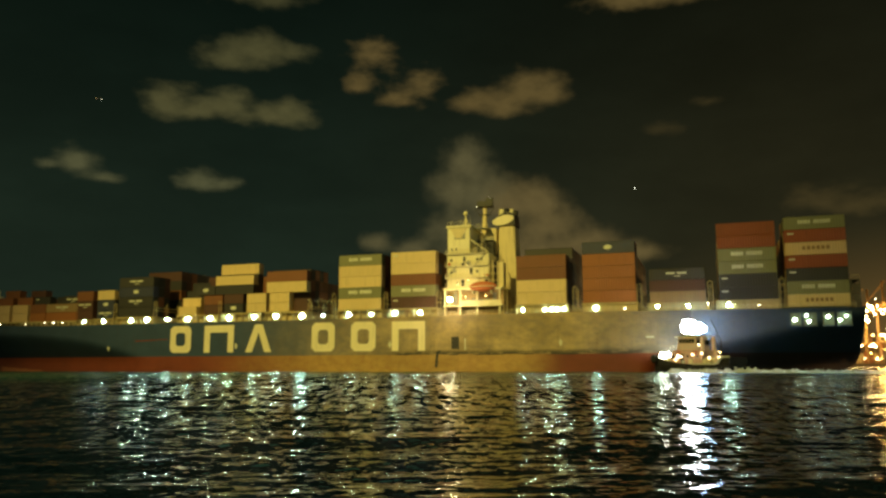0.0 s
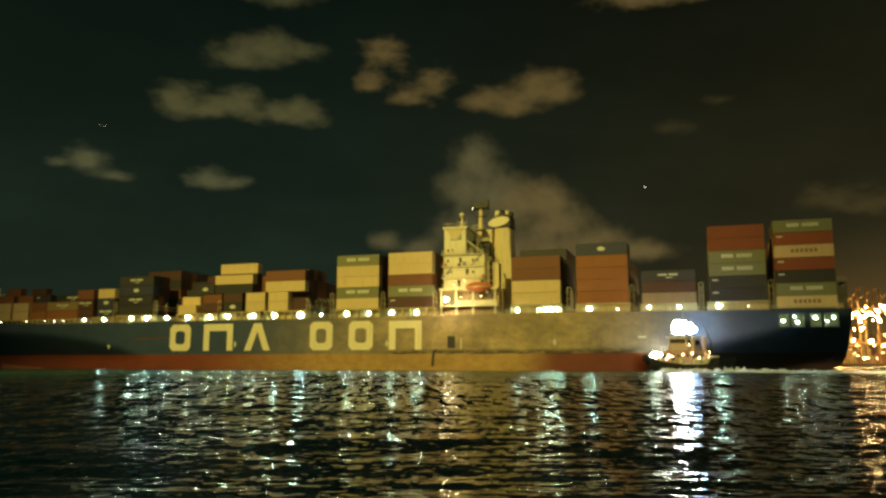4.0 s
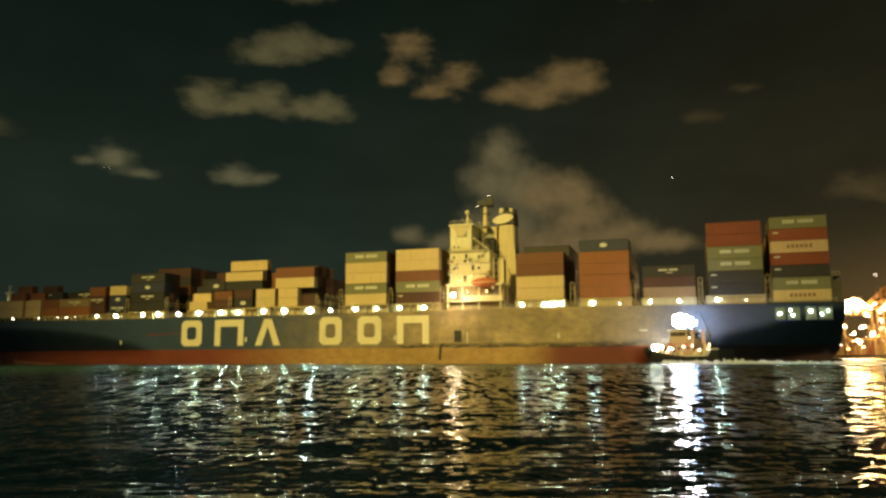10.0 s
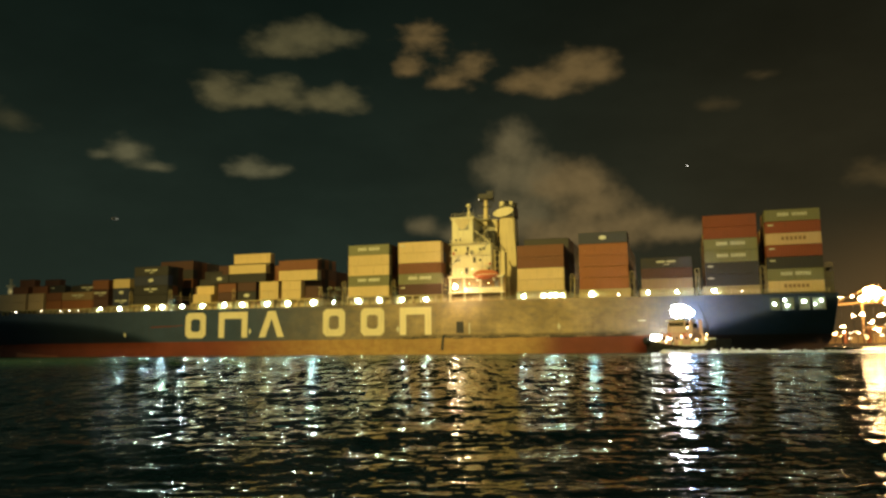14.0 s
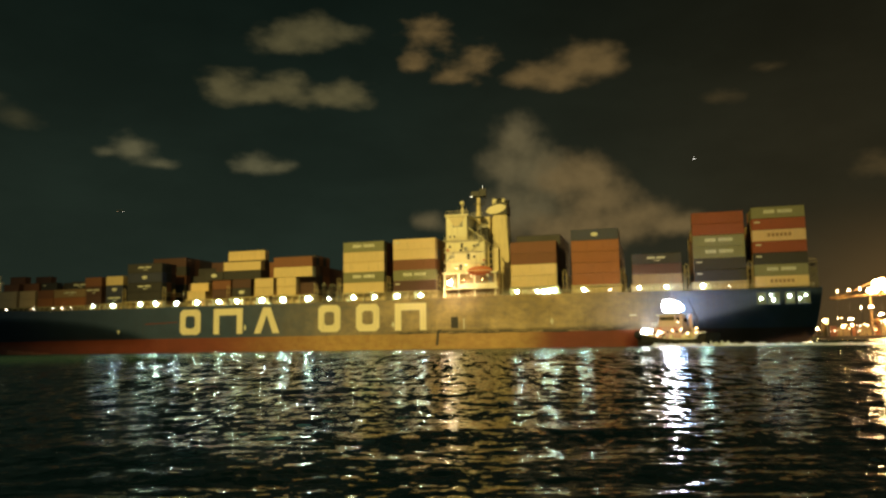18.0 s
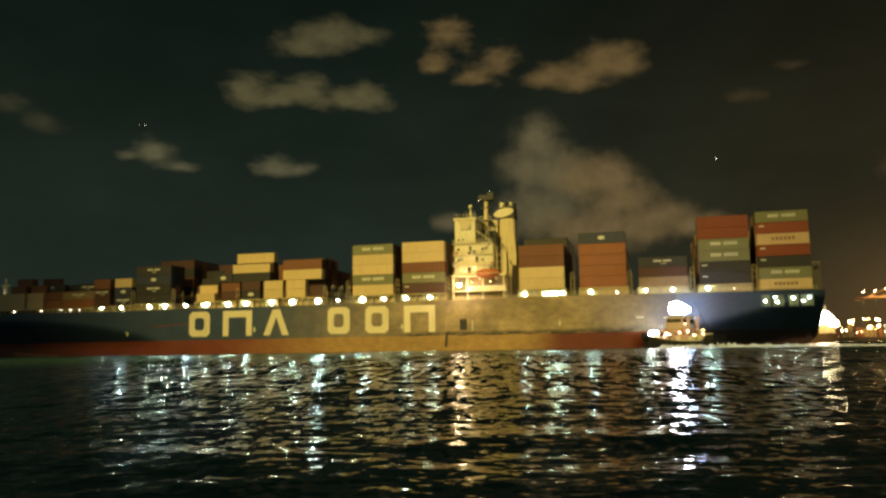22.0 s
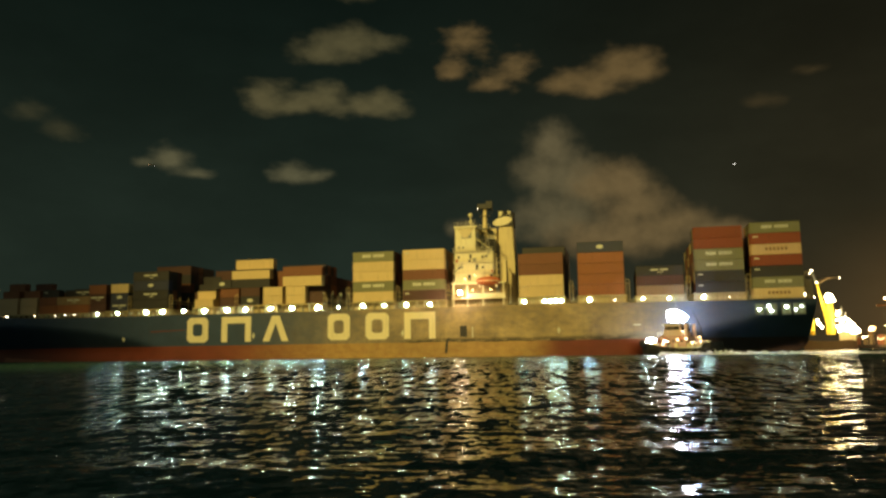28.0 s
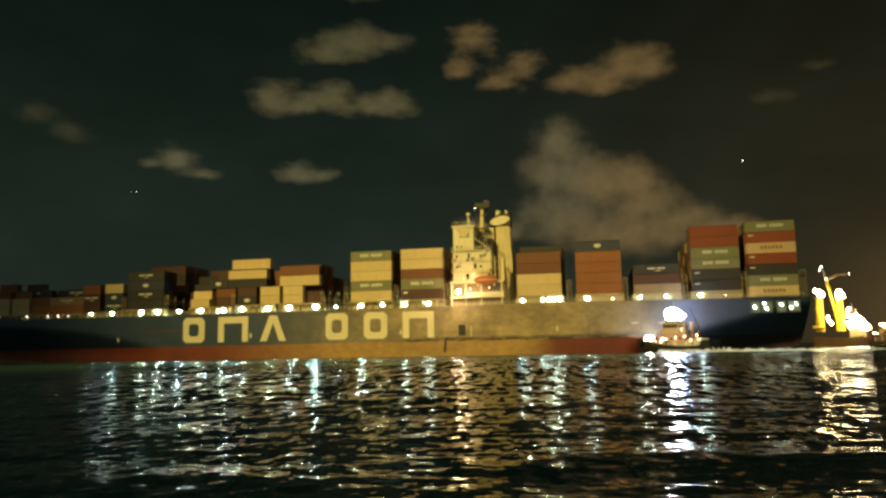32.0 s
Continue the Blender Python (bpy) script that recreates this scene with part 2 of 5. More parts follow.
# ---- building helpers ----
def box(bm, x0, y0, z0, x1, y1, z1):
    v = [bm.verts.new(p) for p in ((x0, y0, z0), (x1, y0, z0), (x1, y1, z0), (x0, y1, z0), (x0, y0, z1), (x1, y0, z1), (x1, y1, z1), (x0, y1, z1))]
    for f in ((3, 2, 1, 0), (4, 5, 6, 7), (0, 1, 5, 4), (1, 2, 6, 5), (2, 3, 7, 6), (3, 0, 4, 7)):
        bm.faces.new([v[i] for i in f])
    return bm


def rod(bm, a, b, r, seg=8, r2=None):
    a, b = Vector(a), Vector(b)
    q = (b - a).to_track_quat("Z", "Y")
    r2 = r if r2 is None else r2
    rings = []
    for p, rad in ((a, r), (b, r2)):
        rings.append([bm.verts.new(p + q @ Vector((rad * math.cos(2 * math.pi * i / seg), rad * math.sin(2 * math.pi * i / seg), 0))) for i in range(seg)])
    for i in range(seg):
        bm.faces.new((rings[0][i], rings[0][(i + 1) % seg], rings[1][(i + 1) % seg], rings[1][i]))
    bm.faces.new(rings[0][::-1])
    bm.faces.new(rings[1])
    return bm


def ball(bm, c, r, sx=1, sy=1, sz=1, u=10, v=7):
    bmesh.ops.create_uvsphere(bm, u_segments=u, v_segments=v, radius=r, matrix=Matrix.Translation(c) @ Matrix.Diagonal((sx, sy, sz, 1)))
    return bm


def prism(bm, outline, y0, y1):
    """A plate with an outline in x and z, from y0 to y1."""
    a = [bm.verts.new((x, y0, z)) for x, z in outline]
    b = [bm.verts.new((x, y1, z)) for x, z in outline]
    n = len(outline)
    bm.faces.new(a)
    bm.faces.new(b[::-1])
    for i in range(n):
        bm.faces.new((a[i], b[i], b[(i + 1) % n], a[(i + 1) % n]))
    return bm


def mesh_of(bm, name, material, smooth=False):
    bmesh.ops.recalc_face_normals(bm, faces=bm.faces[:])
    me = bpy.data.meshes.new(name)
    bm.to_mesh(me)
    bm.free()
    me.materials.append(material)
    if smooth:
        for p in me.polygons:
            p.use_smooth = True
    return me


def part(name, bm, material, parent, label="", smooth=False):
    ob = new(name, mesh_of(bm, name, material, smooth))
    ob.parent = parent
    if label:
        tagged(ob, label)
    return ob


def share(name, me, parent, m=None, label=""):
    ob = new(name, me)
    ob.parent = parent
    if m is not None:
        ob.matrix_basis = m
    if label:
        tagged(ob, label)
    return ob


def B(*boxes):
    bm = bmesh.new()
    for b in boxes:
        box(bm, *b)
    return bm


AFLOAT = []   # things that go with the ship, with their pose in the ship's space


def afloat(ob, m=None):
    AFLOAT.append((ob, m if m is not None else Matrix()))
    return ob


# ---- sky and clouds ----
def make_dome():
    bm = bmesh.new()
    bmesh.ops.create_uvsphere(bm, u_segments=64, v_segments=32, radius=4500)
    bmesh.ops.delete(bm, geom=[f for f in bm.faces if f.calc_center_median().z < -300 or f.calc_center_median().y < 400], context="FACES")
    bmesh.ops.reverse_faces(bm, faces=bm.faces[:])
    m, nt, bsdf = nodes_of("night_sky")
    m.cycles.emission_sampling = "NONE"
    nt.nodes.remove(bsdf)
    out = nt.nodes["Material Output"]
    em = nt.nodes.new("ShaderNodeEmission")
    tc = nt.nodes.new("ShaderNodeTexCoord")
    sep = nt.nodes.new("ShaderNodeSeparateXYZ")
    nt.links.new(tc.outputs["Object"], sep.inputs[0])
    up = ramp(nt, sep.outputs["Z"], 0, 2300)
    side = ramp(nt, sep.outputs["X"], -900, 2300)
    low = mix_color(nt, side, (0.0180, 0.0300, 0.0214), (0.0325, 0.0285, 0.0146))
    high = mix_color(nt, side, (0.0038, 0.0083, 0.0062), (0.0080, 0.0090, 0.0053))
    c = mix_color(nt, up, low, high)
    patch = noise_of(nt, 0.0011, (1, 1, 2.2), 5, 0.55)
    c = mix_color(nt, ramp(nt, patch, 0.3, 0.75), mix_color(nt, 0.25, c, (0, 0, 0)), c)
    near_port = nt.nodes.new("ShaderNodeMath")
    near_port.operation = "MULTIPLY"
    nt.links.new(ramp(nt, sep.outputs["X"], 1350, 2700), near_port.inputs[0])
    nt.links.new(ramp(nt, sep.outputs["Z"], 800, 60), near_port.inputs[1])
    c = mix_color(nt, near_port.outputs[0], c, (0.150, 0.090, 0.032))
    nt.links.new(c, em.inputs[0])
    em.inputs[1].default_value = 1.0
    nt.links.new(em.outputs[0], out.inputs[0])
    return tagged(new("backdrop", mesh_of(bm, "backdrop", m, True)), "dark green-black night sky with a brown glow low down", "sky", kind="structure")


make_dome()


def cloud_material(name, color, strength, density, seed, ragged=2.1):
    m, nt, bsdf = nodes_of(name)
    m.cycles.emission_sampling = "NONE"
    nt.nodes.remove(bsdf)
    out = nt.nodes["Material Output"]
    tc = nt.nodes.new("ShaderNodeTexCoord")
    sub = nt.nodes.new("ShaderNodeMapping")
    sub.inputs["Location"].default_value = (seed * 3.7, seed * 1.9, seed)
    nt.links.new(tc.outputs["UV"], sub.inputs[0])
    nz = nt.nodes.new("ShaderNodeTexNoise")
    nz.inputs["Scale"].default_value, nz.inputs["Detail"].default_value, nz.inputs["Roughness"].default_value = 1.0, 5, 0.5
    nt.links.new(sub.outputs[0], nz.inputs[0])
    big = nz.outputs["Fac"]
    at = nt.nodes.new("ShaderNodeAttribute")
    at.attribute_name = "thick"
    add = nt.nodes.new("ShaderNodeMath")
    add.operation = "MULTIPLY_ADD"
    add.inputs[1].default_value = ragged
    nt.links.new(big, add.inputs[0])
    nt.links.new(at.outputs["Fac"], add.inputs[2])
    alpha = ramp(nt, add.outputs[0], 0.10 + ragged * 0.48, 1.15 + ragged * 0.62)
    mul = nt.nodes.new("ShaderNodeMath")
    mul.operation = "MULTIPLY"
    mul.inputs[1].default_value = density
    nt.links.new(alpha, mul.inputs[0])
    nz2 = nt.nodes.new("ShaderNodeTexNoise")
    nz2.inputs["Scale"].default_value, nz2.inputs["Detail"].default_value = 2.2, 5
    nt.links.new(sub.outputs[0], nz2.inputs[0])
    em = nt.nodes.new("ShaderNodeEmission")
    nt.links.new(mix_color(nt, nz2.outputs["Fac"], tuple(c * 0.78 for c in color), tuple(c * 1.22 for c in color)), em.inputs[0])
    em.inputs[1].default_value = strength
    tr = nt.nodes.new("ShaderNodeBsdfTransparent")
    mx = nt.nodes.new("ShaderNodeMixShader")
    nt.links.new(mul.outputs[0], mx.inputs[0])
    nt.links.new(tr.outputs[0], mx.inputs[1])
    nt.links.new(em.outputs[0], mx.inputs[2])
    nt.links.new(mx.outputs[0], out.inputs[0])
    return m


CLOUDS = []


def cloud(label, puffs, color, density, seed, drift=0.0, far=4200, ragged=2.1, grain=(0.48, 0.85)):
    """A bank of night cloud: puffs are (bearing, height, half width, half height) in degrees."""
    pad = 1.7
    a0 = min(p[0] - p[2] * pad for p in puffs)
    a1 = max(p[0] + p[2] * pad for p in puffs)
    e0 = min(p[1] - p[3] * pad for p in puffs)
    e1 = max(p[1] + p[3] * pad for p in puffs)
    nx, ny = max(12, int((a1 - a0) * 4)), max(10, int((e1 - e0) * 4))
    bm = bmesh.new()
    uv = bm.loops.layers.uv.new("UVMap")
    thick = bm.verts.layers.float.new("thick")
    grid = []
    for j in range(ny + 1):
        row = []
        for i in range(nx + 1):
            a, e = a0 + (a1 - a0) * i / nx, e0 + (e1 - e0) * j / ny
            ra, re = radians(a), radians(e)
            v = bm.verts.new((far * math.sin(ra) * math.cos(re), far * math.cos(ra) * math.cos(re), far * math.sin(re)))
            s = 0.0
            for pa, pe, pw, ph in puffs:
                s += math.exp(3.2 * (1.0 - math.hypot((a - pa) / (pw * 1.12), (e - pe) / (ph * (1.0 if e > pe else 0.72)))))
            s = max(-1.0, math.log(s + 1e-6) / 3.2 - 0.17)
            if i in (0, nx) or j in (0, ny):
                s = -2.0
            v[thick] = max(-2.0, s * 1.25 + 0.35)
            row.append((v, a, e))
        grid.append(row)
    for j in range(ny):
        for i in range(nx):
            q = (grid[j][i], grid[j][i + 1], grid[j + 1][i + 1], grid[j + 1][i])
            f = bm.faces.new([c[0] for c in q])
            for loop, c in zip(f.loops, q):
                loop[uv].uv = (c[1] * grain[0], c[2] * grain[1])
    me = bpy.data.meshes.new("cloud")
    bm.to_mesh(me)
    bm.free()
    me.materials.append(cloud_material("cloud_vapour", color, 1.0, density, seed, ragged))
    ob = tagged(new("cloud", me), label, "cloud", group="night clouds", kind="stuff")
    CLOUDS.append((ob, drift))
    return ob


TAN = (0.126, 0.087, 0.034)
OLIVE = (0.092, 0.083, 0.038)
PALE_OLIVE = (0.098, 0.095, 0.050)
cloud("long ragged olive-brown cloud lit from below", [(-17.2, 18.3, 2.0, 1.4), (-15.2, 17.8, 2.4, 1.0), (-12.6, 18.4, 2.6, 1.5), (-9.9, 17.8, 2.2, 1.0), (-7.8, 18.2, 2.0, 1.3)], OLIVE, 0.95, 1, 0.15, 4200, 1.9)
cloud("brown cloud puff with a flat base", [(-13.0, 21.6, 2.5, 1.3), (-11.2, 22.3, 2.8, 1.7), (-8.4, 22.4, 2.0, 0.8)], OLIVE, 0.85, 2, 0.1, 4200, 1.7)
cloud("broken brown cloud in three puffs", [(-2.0, 22.5, 1.9, 1.5), (-3.0, 20.4, 1.3, 1.1), (1.5, 20.6, 1.9, 1.5), (0.2, 19.4, 1.8, 0.8)], TAN, 0.95, 3, 0.25, 4200, 2.6)
cloud("bright tan cloud with a humped top", [(5.4, 19.3, 1.8, 1.1), (7.6, 18.9, 2.5, 1.1), (9.7, 19.9, 2.6, 1.9), (11.6, 19.8, 1.6, 1.2)], TAN, 1.0, 4, 0.07, 4200, 1.5)
cloud("small grey-olive cloud", [(-24.9, 13.3, 1.0, 0.6), (-23.2, 13.6, 1.4, 1.4), (-21.4, 12.8, 1.6, 0.6)], PALE_OLIVE, 0.95, 5, -0.4, 4200, 1.7)
cloud("small grey-olive cloud with a tail", [(-15.2, 13.0, 1.6, 1.2), (-13.2, 12.9, 1.6, 0.7)], PALE_OLIVE, 0.95, 6, -0.15, 4200, 1.7)
cloud("faint grey cloud scrap", [(-30.4, 14.9, 1.6, 0.9), (-32.4, 16.0, 1.4, 1.0)], OLIVE, 0.30, 7, -0.2)
cloud("tall smoky olive cloud behind the ship's tower", [(4.7, 14.9, 2.2, 2.2), (4.0, 12.8, 2.0, 1.8), (6.2, 12.4, 2.6, 2.4), (-2.2, 9.0, 1.3, 1.0), (0.6, 8.5, 1.5, 0.9), (5.0, 9.6, 4.0, 2.8)], (0.118, 0.100, 0.050), 0.9, 8, -0.22, 4210, 1.2, (0.56, 0.62))
cloud("large smoky tan cloud bank behind the ship", [(8.2, 12.0, 2.6, 2.1), (10.2, 11.8, 2.2, 1.9), (10.8, 10.2, 2.3, 1.6), (13.2, 8.9, 2.7, 1.4), (16.2, 8.1, 3.2, 1.1), (9.0, 8.0, 6.0, 2.4)], (0.150, 0.108, 0.046), 0.9, 14, -0.22, 4190, 1.25, (0.56, 0.62))
cloud("faint brown cloud wisp", [(19.9, 16.7, 1.6, 0.7), (22.8, 18.3, 1.2, 0.6)], TAN, 0.25, 9)
cloud("faint brown cloud low in the sky", [(29.6, 11.0, 2.8, 1.1), (32.5, 10.5, 3.0, 1.2)], TAN, 0.35, 10)
cloud("brown cloud high overhead", [(17.5, 25.8, 4.0, 1.2), (22.5, 25.9, 4.5, 1.3), (26.4, 25.8, 2.5, 0.9)], TAN, 0.9, 11)
cloud("dim olive cloud high overhead", [(-10.5, 25.9, 4.0, 1.1), (-16.8, 26.2, 3.4, 1.2)], OLIVE, 0.6, 12)

star_bm = bmesh.new()
ball(star_bm, (4100 * math.sin(radians(17.4)) * math.cos(radians(12.7)), 4100 * math.cos(radians(17.4)) * math.cos(radians(12.7)), 4100 * math.sin(radians(12.7))), 3.2)
tagged(new("star", mesh_of(star_bm, "star", glow("star_glow", (1, 1, 0.9), 2.5))), "single bright white star in the night sky", "star")


# ---- water ----
def make_sea():
    rng = random.Random(4)
    waves = []
    for wl, amp, n in ((6.0, 0.013, 6), (3.0, 0.010, 9), (1.4, 0.0060, 12), (0.8, 0.0032, 14), (0.45, 0.0016, 16), (0.25, 0.0009, 16)):
        for i in range(n):
            ang = rng.gauss(math.pi * 0.52, 0.7)
            k = 2 * math.pi / (wl * rng.uniform(0.7, 1.4))
            waves.append((k * math.cos(ang), k * math.sin(ang), amp * math.sqrt(2.0 / n), rng.uniform(0, 6.28)))
    depth = [-4600.0, -900.0, -200.0, -60.0, -20.0, 0.0, 2.0]
    y = 3.2
    while y < 285:
        depth.append(y)
        y += min(0.55, max(0.024, y * y / 4600.0))
    y = depth[-1]
    while y < 4600:
        y *= 1.08
        depth.append(y)
    depth = np.array(depth)
    fan = np.linspace(-1.0, 1.0, 640)
    width = 0.74 * np.abs(depth) + 5.0 + np.maximum(depth - 285.0, 0.0) * 0.8 + np.maximum(-depth, 0.0)
    X = fan[None, :] * width[:, None]
    Y = np.repeat(depth[:, None], len(fan), 1)
    Z = np.zeros_like(X)
    step = np.gradient(depth)[:, None]
    for kx, ky, amp, ph in waves:
        lam = 2 * math.pi / math.hypot(kx, ky)
        fade = np.clip((lam / np.maximum(step, X[:, 1:2] - X[:, 0:1]) - 2.0) / 3.0, 0, 1)
        if 0.6 < lam < 4.5:
            fade = fade * (1.0 + 0.8 * np.clip((depth[:, None] - 25.0) / 60.0, 0, 1))
        fade = fade * (1.15 - 0.2 * np.clip((depth[:, None] - 7.0) / 9.0, 0, 1))   # choppier along the near quay
        Z += fade * amp * np.sin(kx * X + ky * Y + ph)
    # one plain column on each side carries the sheet out to the horizon
    far = np.full((len(depth), 1), 9000.0)
    X, Y, Z = np.hstack([-far, X, far]), np.hstack([Y[:, :1], Y, Y[:, :1]]), np.hstack([far * 0, Z, far * 0])
    n, k = X.shape
    verts = np.stack([X, Y, Z], 2).reshape(-1, 3)
    idx = np.arange(n * k).reshape(n, k)
    faces = np.stack([idx[:-1, :-1], idx[:-1, 1:], idx[1:, 1:], idx[1:, :-1]], 2).reshape(-1, 4)
    me = bpy.data.meshes.new("water")
    me.vertices.add(len(verts))
    me.vertices.foreach_set("co", verts.ravel())
    me.loops.add(faces.size)
    me.loops.foreach_set("vertex_index", faces.ravel())
    me.polygons.add(len(faces))
    me.polygons.foreach_set("loop_start", np.arange(0, faces.size, 4))
    me.polygons.foreach_set("loop_total", np.full(len(faces), 4))
    me.polygons.foreach_set("use_smooth", np.ones(len(faces), bool))
    me.update()
    me.validate()
    me.materials.append(WATER)
    return tagged(new("water", me), "black rippled harbour water with streaks of reflected lamps", "water", kind="structure")


SEA = make_sea()


# ---- the container ship: x runs aft, y inboard from the near side, z up from the water ----
BEAM = 32.4
STEM, TRANSOM = -178.0, 99.5
ship = afloat(tagged(new("container_ship"), "long dark-hulled container ship with a red boot-topping, loaded with containers", "ship"))


def sheer(x):
    return 13.7 + 0.35 * math.exp(-((x - 30) / 35) ** 2) + (0 if x > -120 else 0.0011 * (x + 120) ** 2)


def half_deck(x):
    h = BEAM / 2
    if x < -135:
        return h * max(0.0, 1 - ((-135 - x) / 43.0) ** 2.0)
    if x > 80:
        return h - 0.9 * ((x - 80) / 20.0) ** 2
    return h


def hull_half(x, z):
    """Half breadth: wall-sided amidships, cut in below a knuckle that climbs towards bow and stern."""
    d = half_deck(x)
    if x > 54:
        knuckle, lean, most = 2.5 + (x - 54) * 0.235, 1.25, 0.66 * d
        zz = z
    elif x < -86:
        knuckle, lean, most = 3.6 + 8.8 * (1 - math.exp((86 + x) / 22.0)), 1.05, 0.97 * d
        zz = max(z, 3.8)
    else:
        return d
    cut = max(0.0, knuckle - zz)
    cut = cut * cut / (cut + 1.0) * lean
    return max(0.3, d - min(cut, most))


def hull_skin(z_of, material, name, label, nz=10):
    """The outer shell between two heights, on both sides, closed at the transom."""
    bm = bmesh.new()
    xs = [STEM + 2 * i for i in range(0, 52)] + [-70 + 5 * i for i in range(0, 25)] + [52 + 2.0 * i for i in range(0, 24)] + [TRANSOM]
    xs = sorted({round(x, 2) for x in xs if STEM <= x <= TRANSOM})
    grid = []
    for x in xs:
        z0, z1 = z_of(x)
        row = []
        for j in range(nz + 1):
            z = z0 + (z1 - z0) * j / nz
            rake = max(0.0, (x - 90) / (TRANSOM - 90)) * (-4.5 * (1 - min(1, max(0, z) / 13.7)) ** 9.0) if x > 90 else 0.0
            bow = 6.0 * (1 - min(1, max(0, z) / 14)) * max(0, (-150 - x) / 28.0) if x < -150 else 0.0
            hw = hull_half(x, max(0, z))
            row.append((bm.verts.new((x + rake + bow, BEAM / 2 - hw, z)), bm.verts.new((x + rake + bow, BEAM / 2 + hw, z))))
        grid.append(row)
    STERN = [(p[0].co.copy(), p[1].co.copy()) for p in grid[-1]]
    for a, b in zip(grid[:-1], grid[1:]):
        for j in range(nz):
            bm.faces.new((a[j][0], b[j][0], b[j + 1][0], a[j + 1][0]))
            bm.faces.new((b[j][1], a[j][1], a[j + 1][1], b[j + 1][1]))
    for j in range(nz):
        bm.faces.new((grid[0][j][0], grid[0][j][1], grid[0][j + 1][1], grid[0][j + 1][0]))
    skin = part(name, bm, material, ship, label, smooth=True)
    bm = bmesh.new()
    ends = [[bm.verts.new(v) for v in pair] for pair in STERN]
    for a, b in zip(ends[:-1], ends[1:]):
        bm.faces.new((a[0], a[1], b[1], b[0]))
    part("transom", bm, material, skin, "flat stern plate")
    return skin


def side_y(x, z):
    return BEAM / 2 - hull_half(x, z)


hull_skin(lambda x: (4.25, sheer(x)), HULL, "hull", "dark navy-grey hull plating, rust and salt streaks, lamplight in its colour", 14)
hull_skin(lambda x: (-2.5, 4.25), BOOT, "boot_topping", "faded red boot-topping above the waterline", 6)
# deck sheet
bm = bmesh.new()
prev = None
for i in range(0, 112):
    x = STEM + 1 + i * 2.475
    hw = max(0.05, half_deck(x) - 0.15)
    cur = (bm.verts.new((x, BEAM / 2 - hw, sheer(x) - 0.15)), bm.verts.new((x, BEAM / 2 + hw, sheer(x) - 0.15)))
    if prev:
        bm.faces.new((prev[0], cur[0], cur[1], prev[1]))
    prev = cur
part("deck", bm, DECK, ship, "rust-brown steel main deck")
# bulbous bow
bm = bmesh.new()
ball(bm, (-176, BEAM / 2, -0.6), 1, 11, 3.2, 3.2, 20, 12)
part("bulbous_bow", bm, BOOT, ship, "red bulb at the foot of the stem", smooth=True)

# pale patch low on the bow, tapering aft
bm = bmesh.new()
prev = None
for k in range(11):
    x = -150 + 2.0 * k
    y = side_y(x, 0.0) - 0.06
    top = 0.35 + 1.2 * (1 - k / 10) + 0.12 * math.sin(k * 2.3)
    cur = (bm.verts.new((x, y, 0.0)), bm.verts.new((x, y, max(0.2, top))), bm.verts.new((x, y + 0.1, max(0.3, top))))
    if prev:
        bm.faces.new((prev[0], cur[0], cur[1], prev[1]))
        bm.faces.new((prev[1], cur[1], cur[2], prev[2]))
    prev = cur
part("scraped_patch", bm, paint("pale_bow_paint", (0.34, 0.12, 0.07), 0.6, dirt=0.3), ship, "pale reddish patch low on the bow")

# knuckle line and weld seams along the side
for x in range(-72, 80, 12):
    part("hull_frame_seam", B((x - 0.04, -0.012, 4.4, x + 0.04, 0.05, sheer(x) - 0.3)), HULL, ship)
for i in range(-14, 16):
    x = i * 6.0
    part("sheer_strake", B((x, -0.04, sheer(x) - 0.45, x + 5.97, 0.1, sheer(x) - 0.05)), HULL, ship)
# dark scuffs at the top of the red band
scuff = random.Random(21)
for x, l, z, h in ((-8.5, 5.5, 4.25, 0.30), (6.0, 3.0, 4.15, 0.22), (12.5, 8.0, 4.20, 0.30), (24.0, 4.0, 4.25, 0.28), (31.0, 9.0, 4.20, 0.32), (43.0, 8.0, 4.22, 0.26)):
    top = [(x + l * k / 8, z + h * scuff.uniform(0.35, 1.0) * math.sin(math.pi * (k + 0.4) / 8.8)) for k in range(8, -1, -1)]
    foot = [(x + l * k / 8, z - h * scuff.uniform(0.1, 0.5) * math.sin(math.pi * (k + 0.4) / 8.8)) for k in range(9)]
    bm = bmesh.new()
    prism(bm, foot + [(a + 0.02, b + 0.02) for a, b in top], -0.02, 0.03)
    part("fender_scuff", bm, DARK, ship, "black rubber scuff on the plating")
bm = bmesh.new()
prism(bm, [(2.6, 1.2), (3.3, 1.0), (3.6, 4.2), (4.4, 5.4), (3.0, 5.0)], -0.025, 0.03)
part("fender_scuff", bm, DARK, ship, "black rubber scuff on the plating")


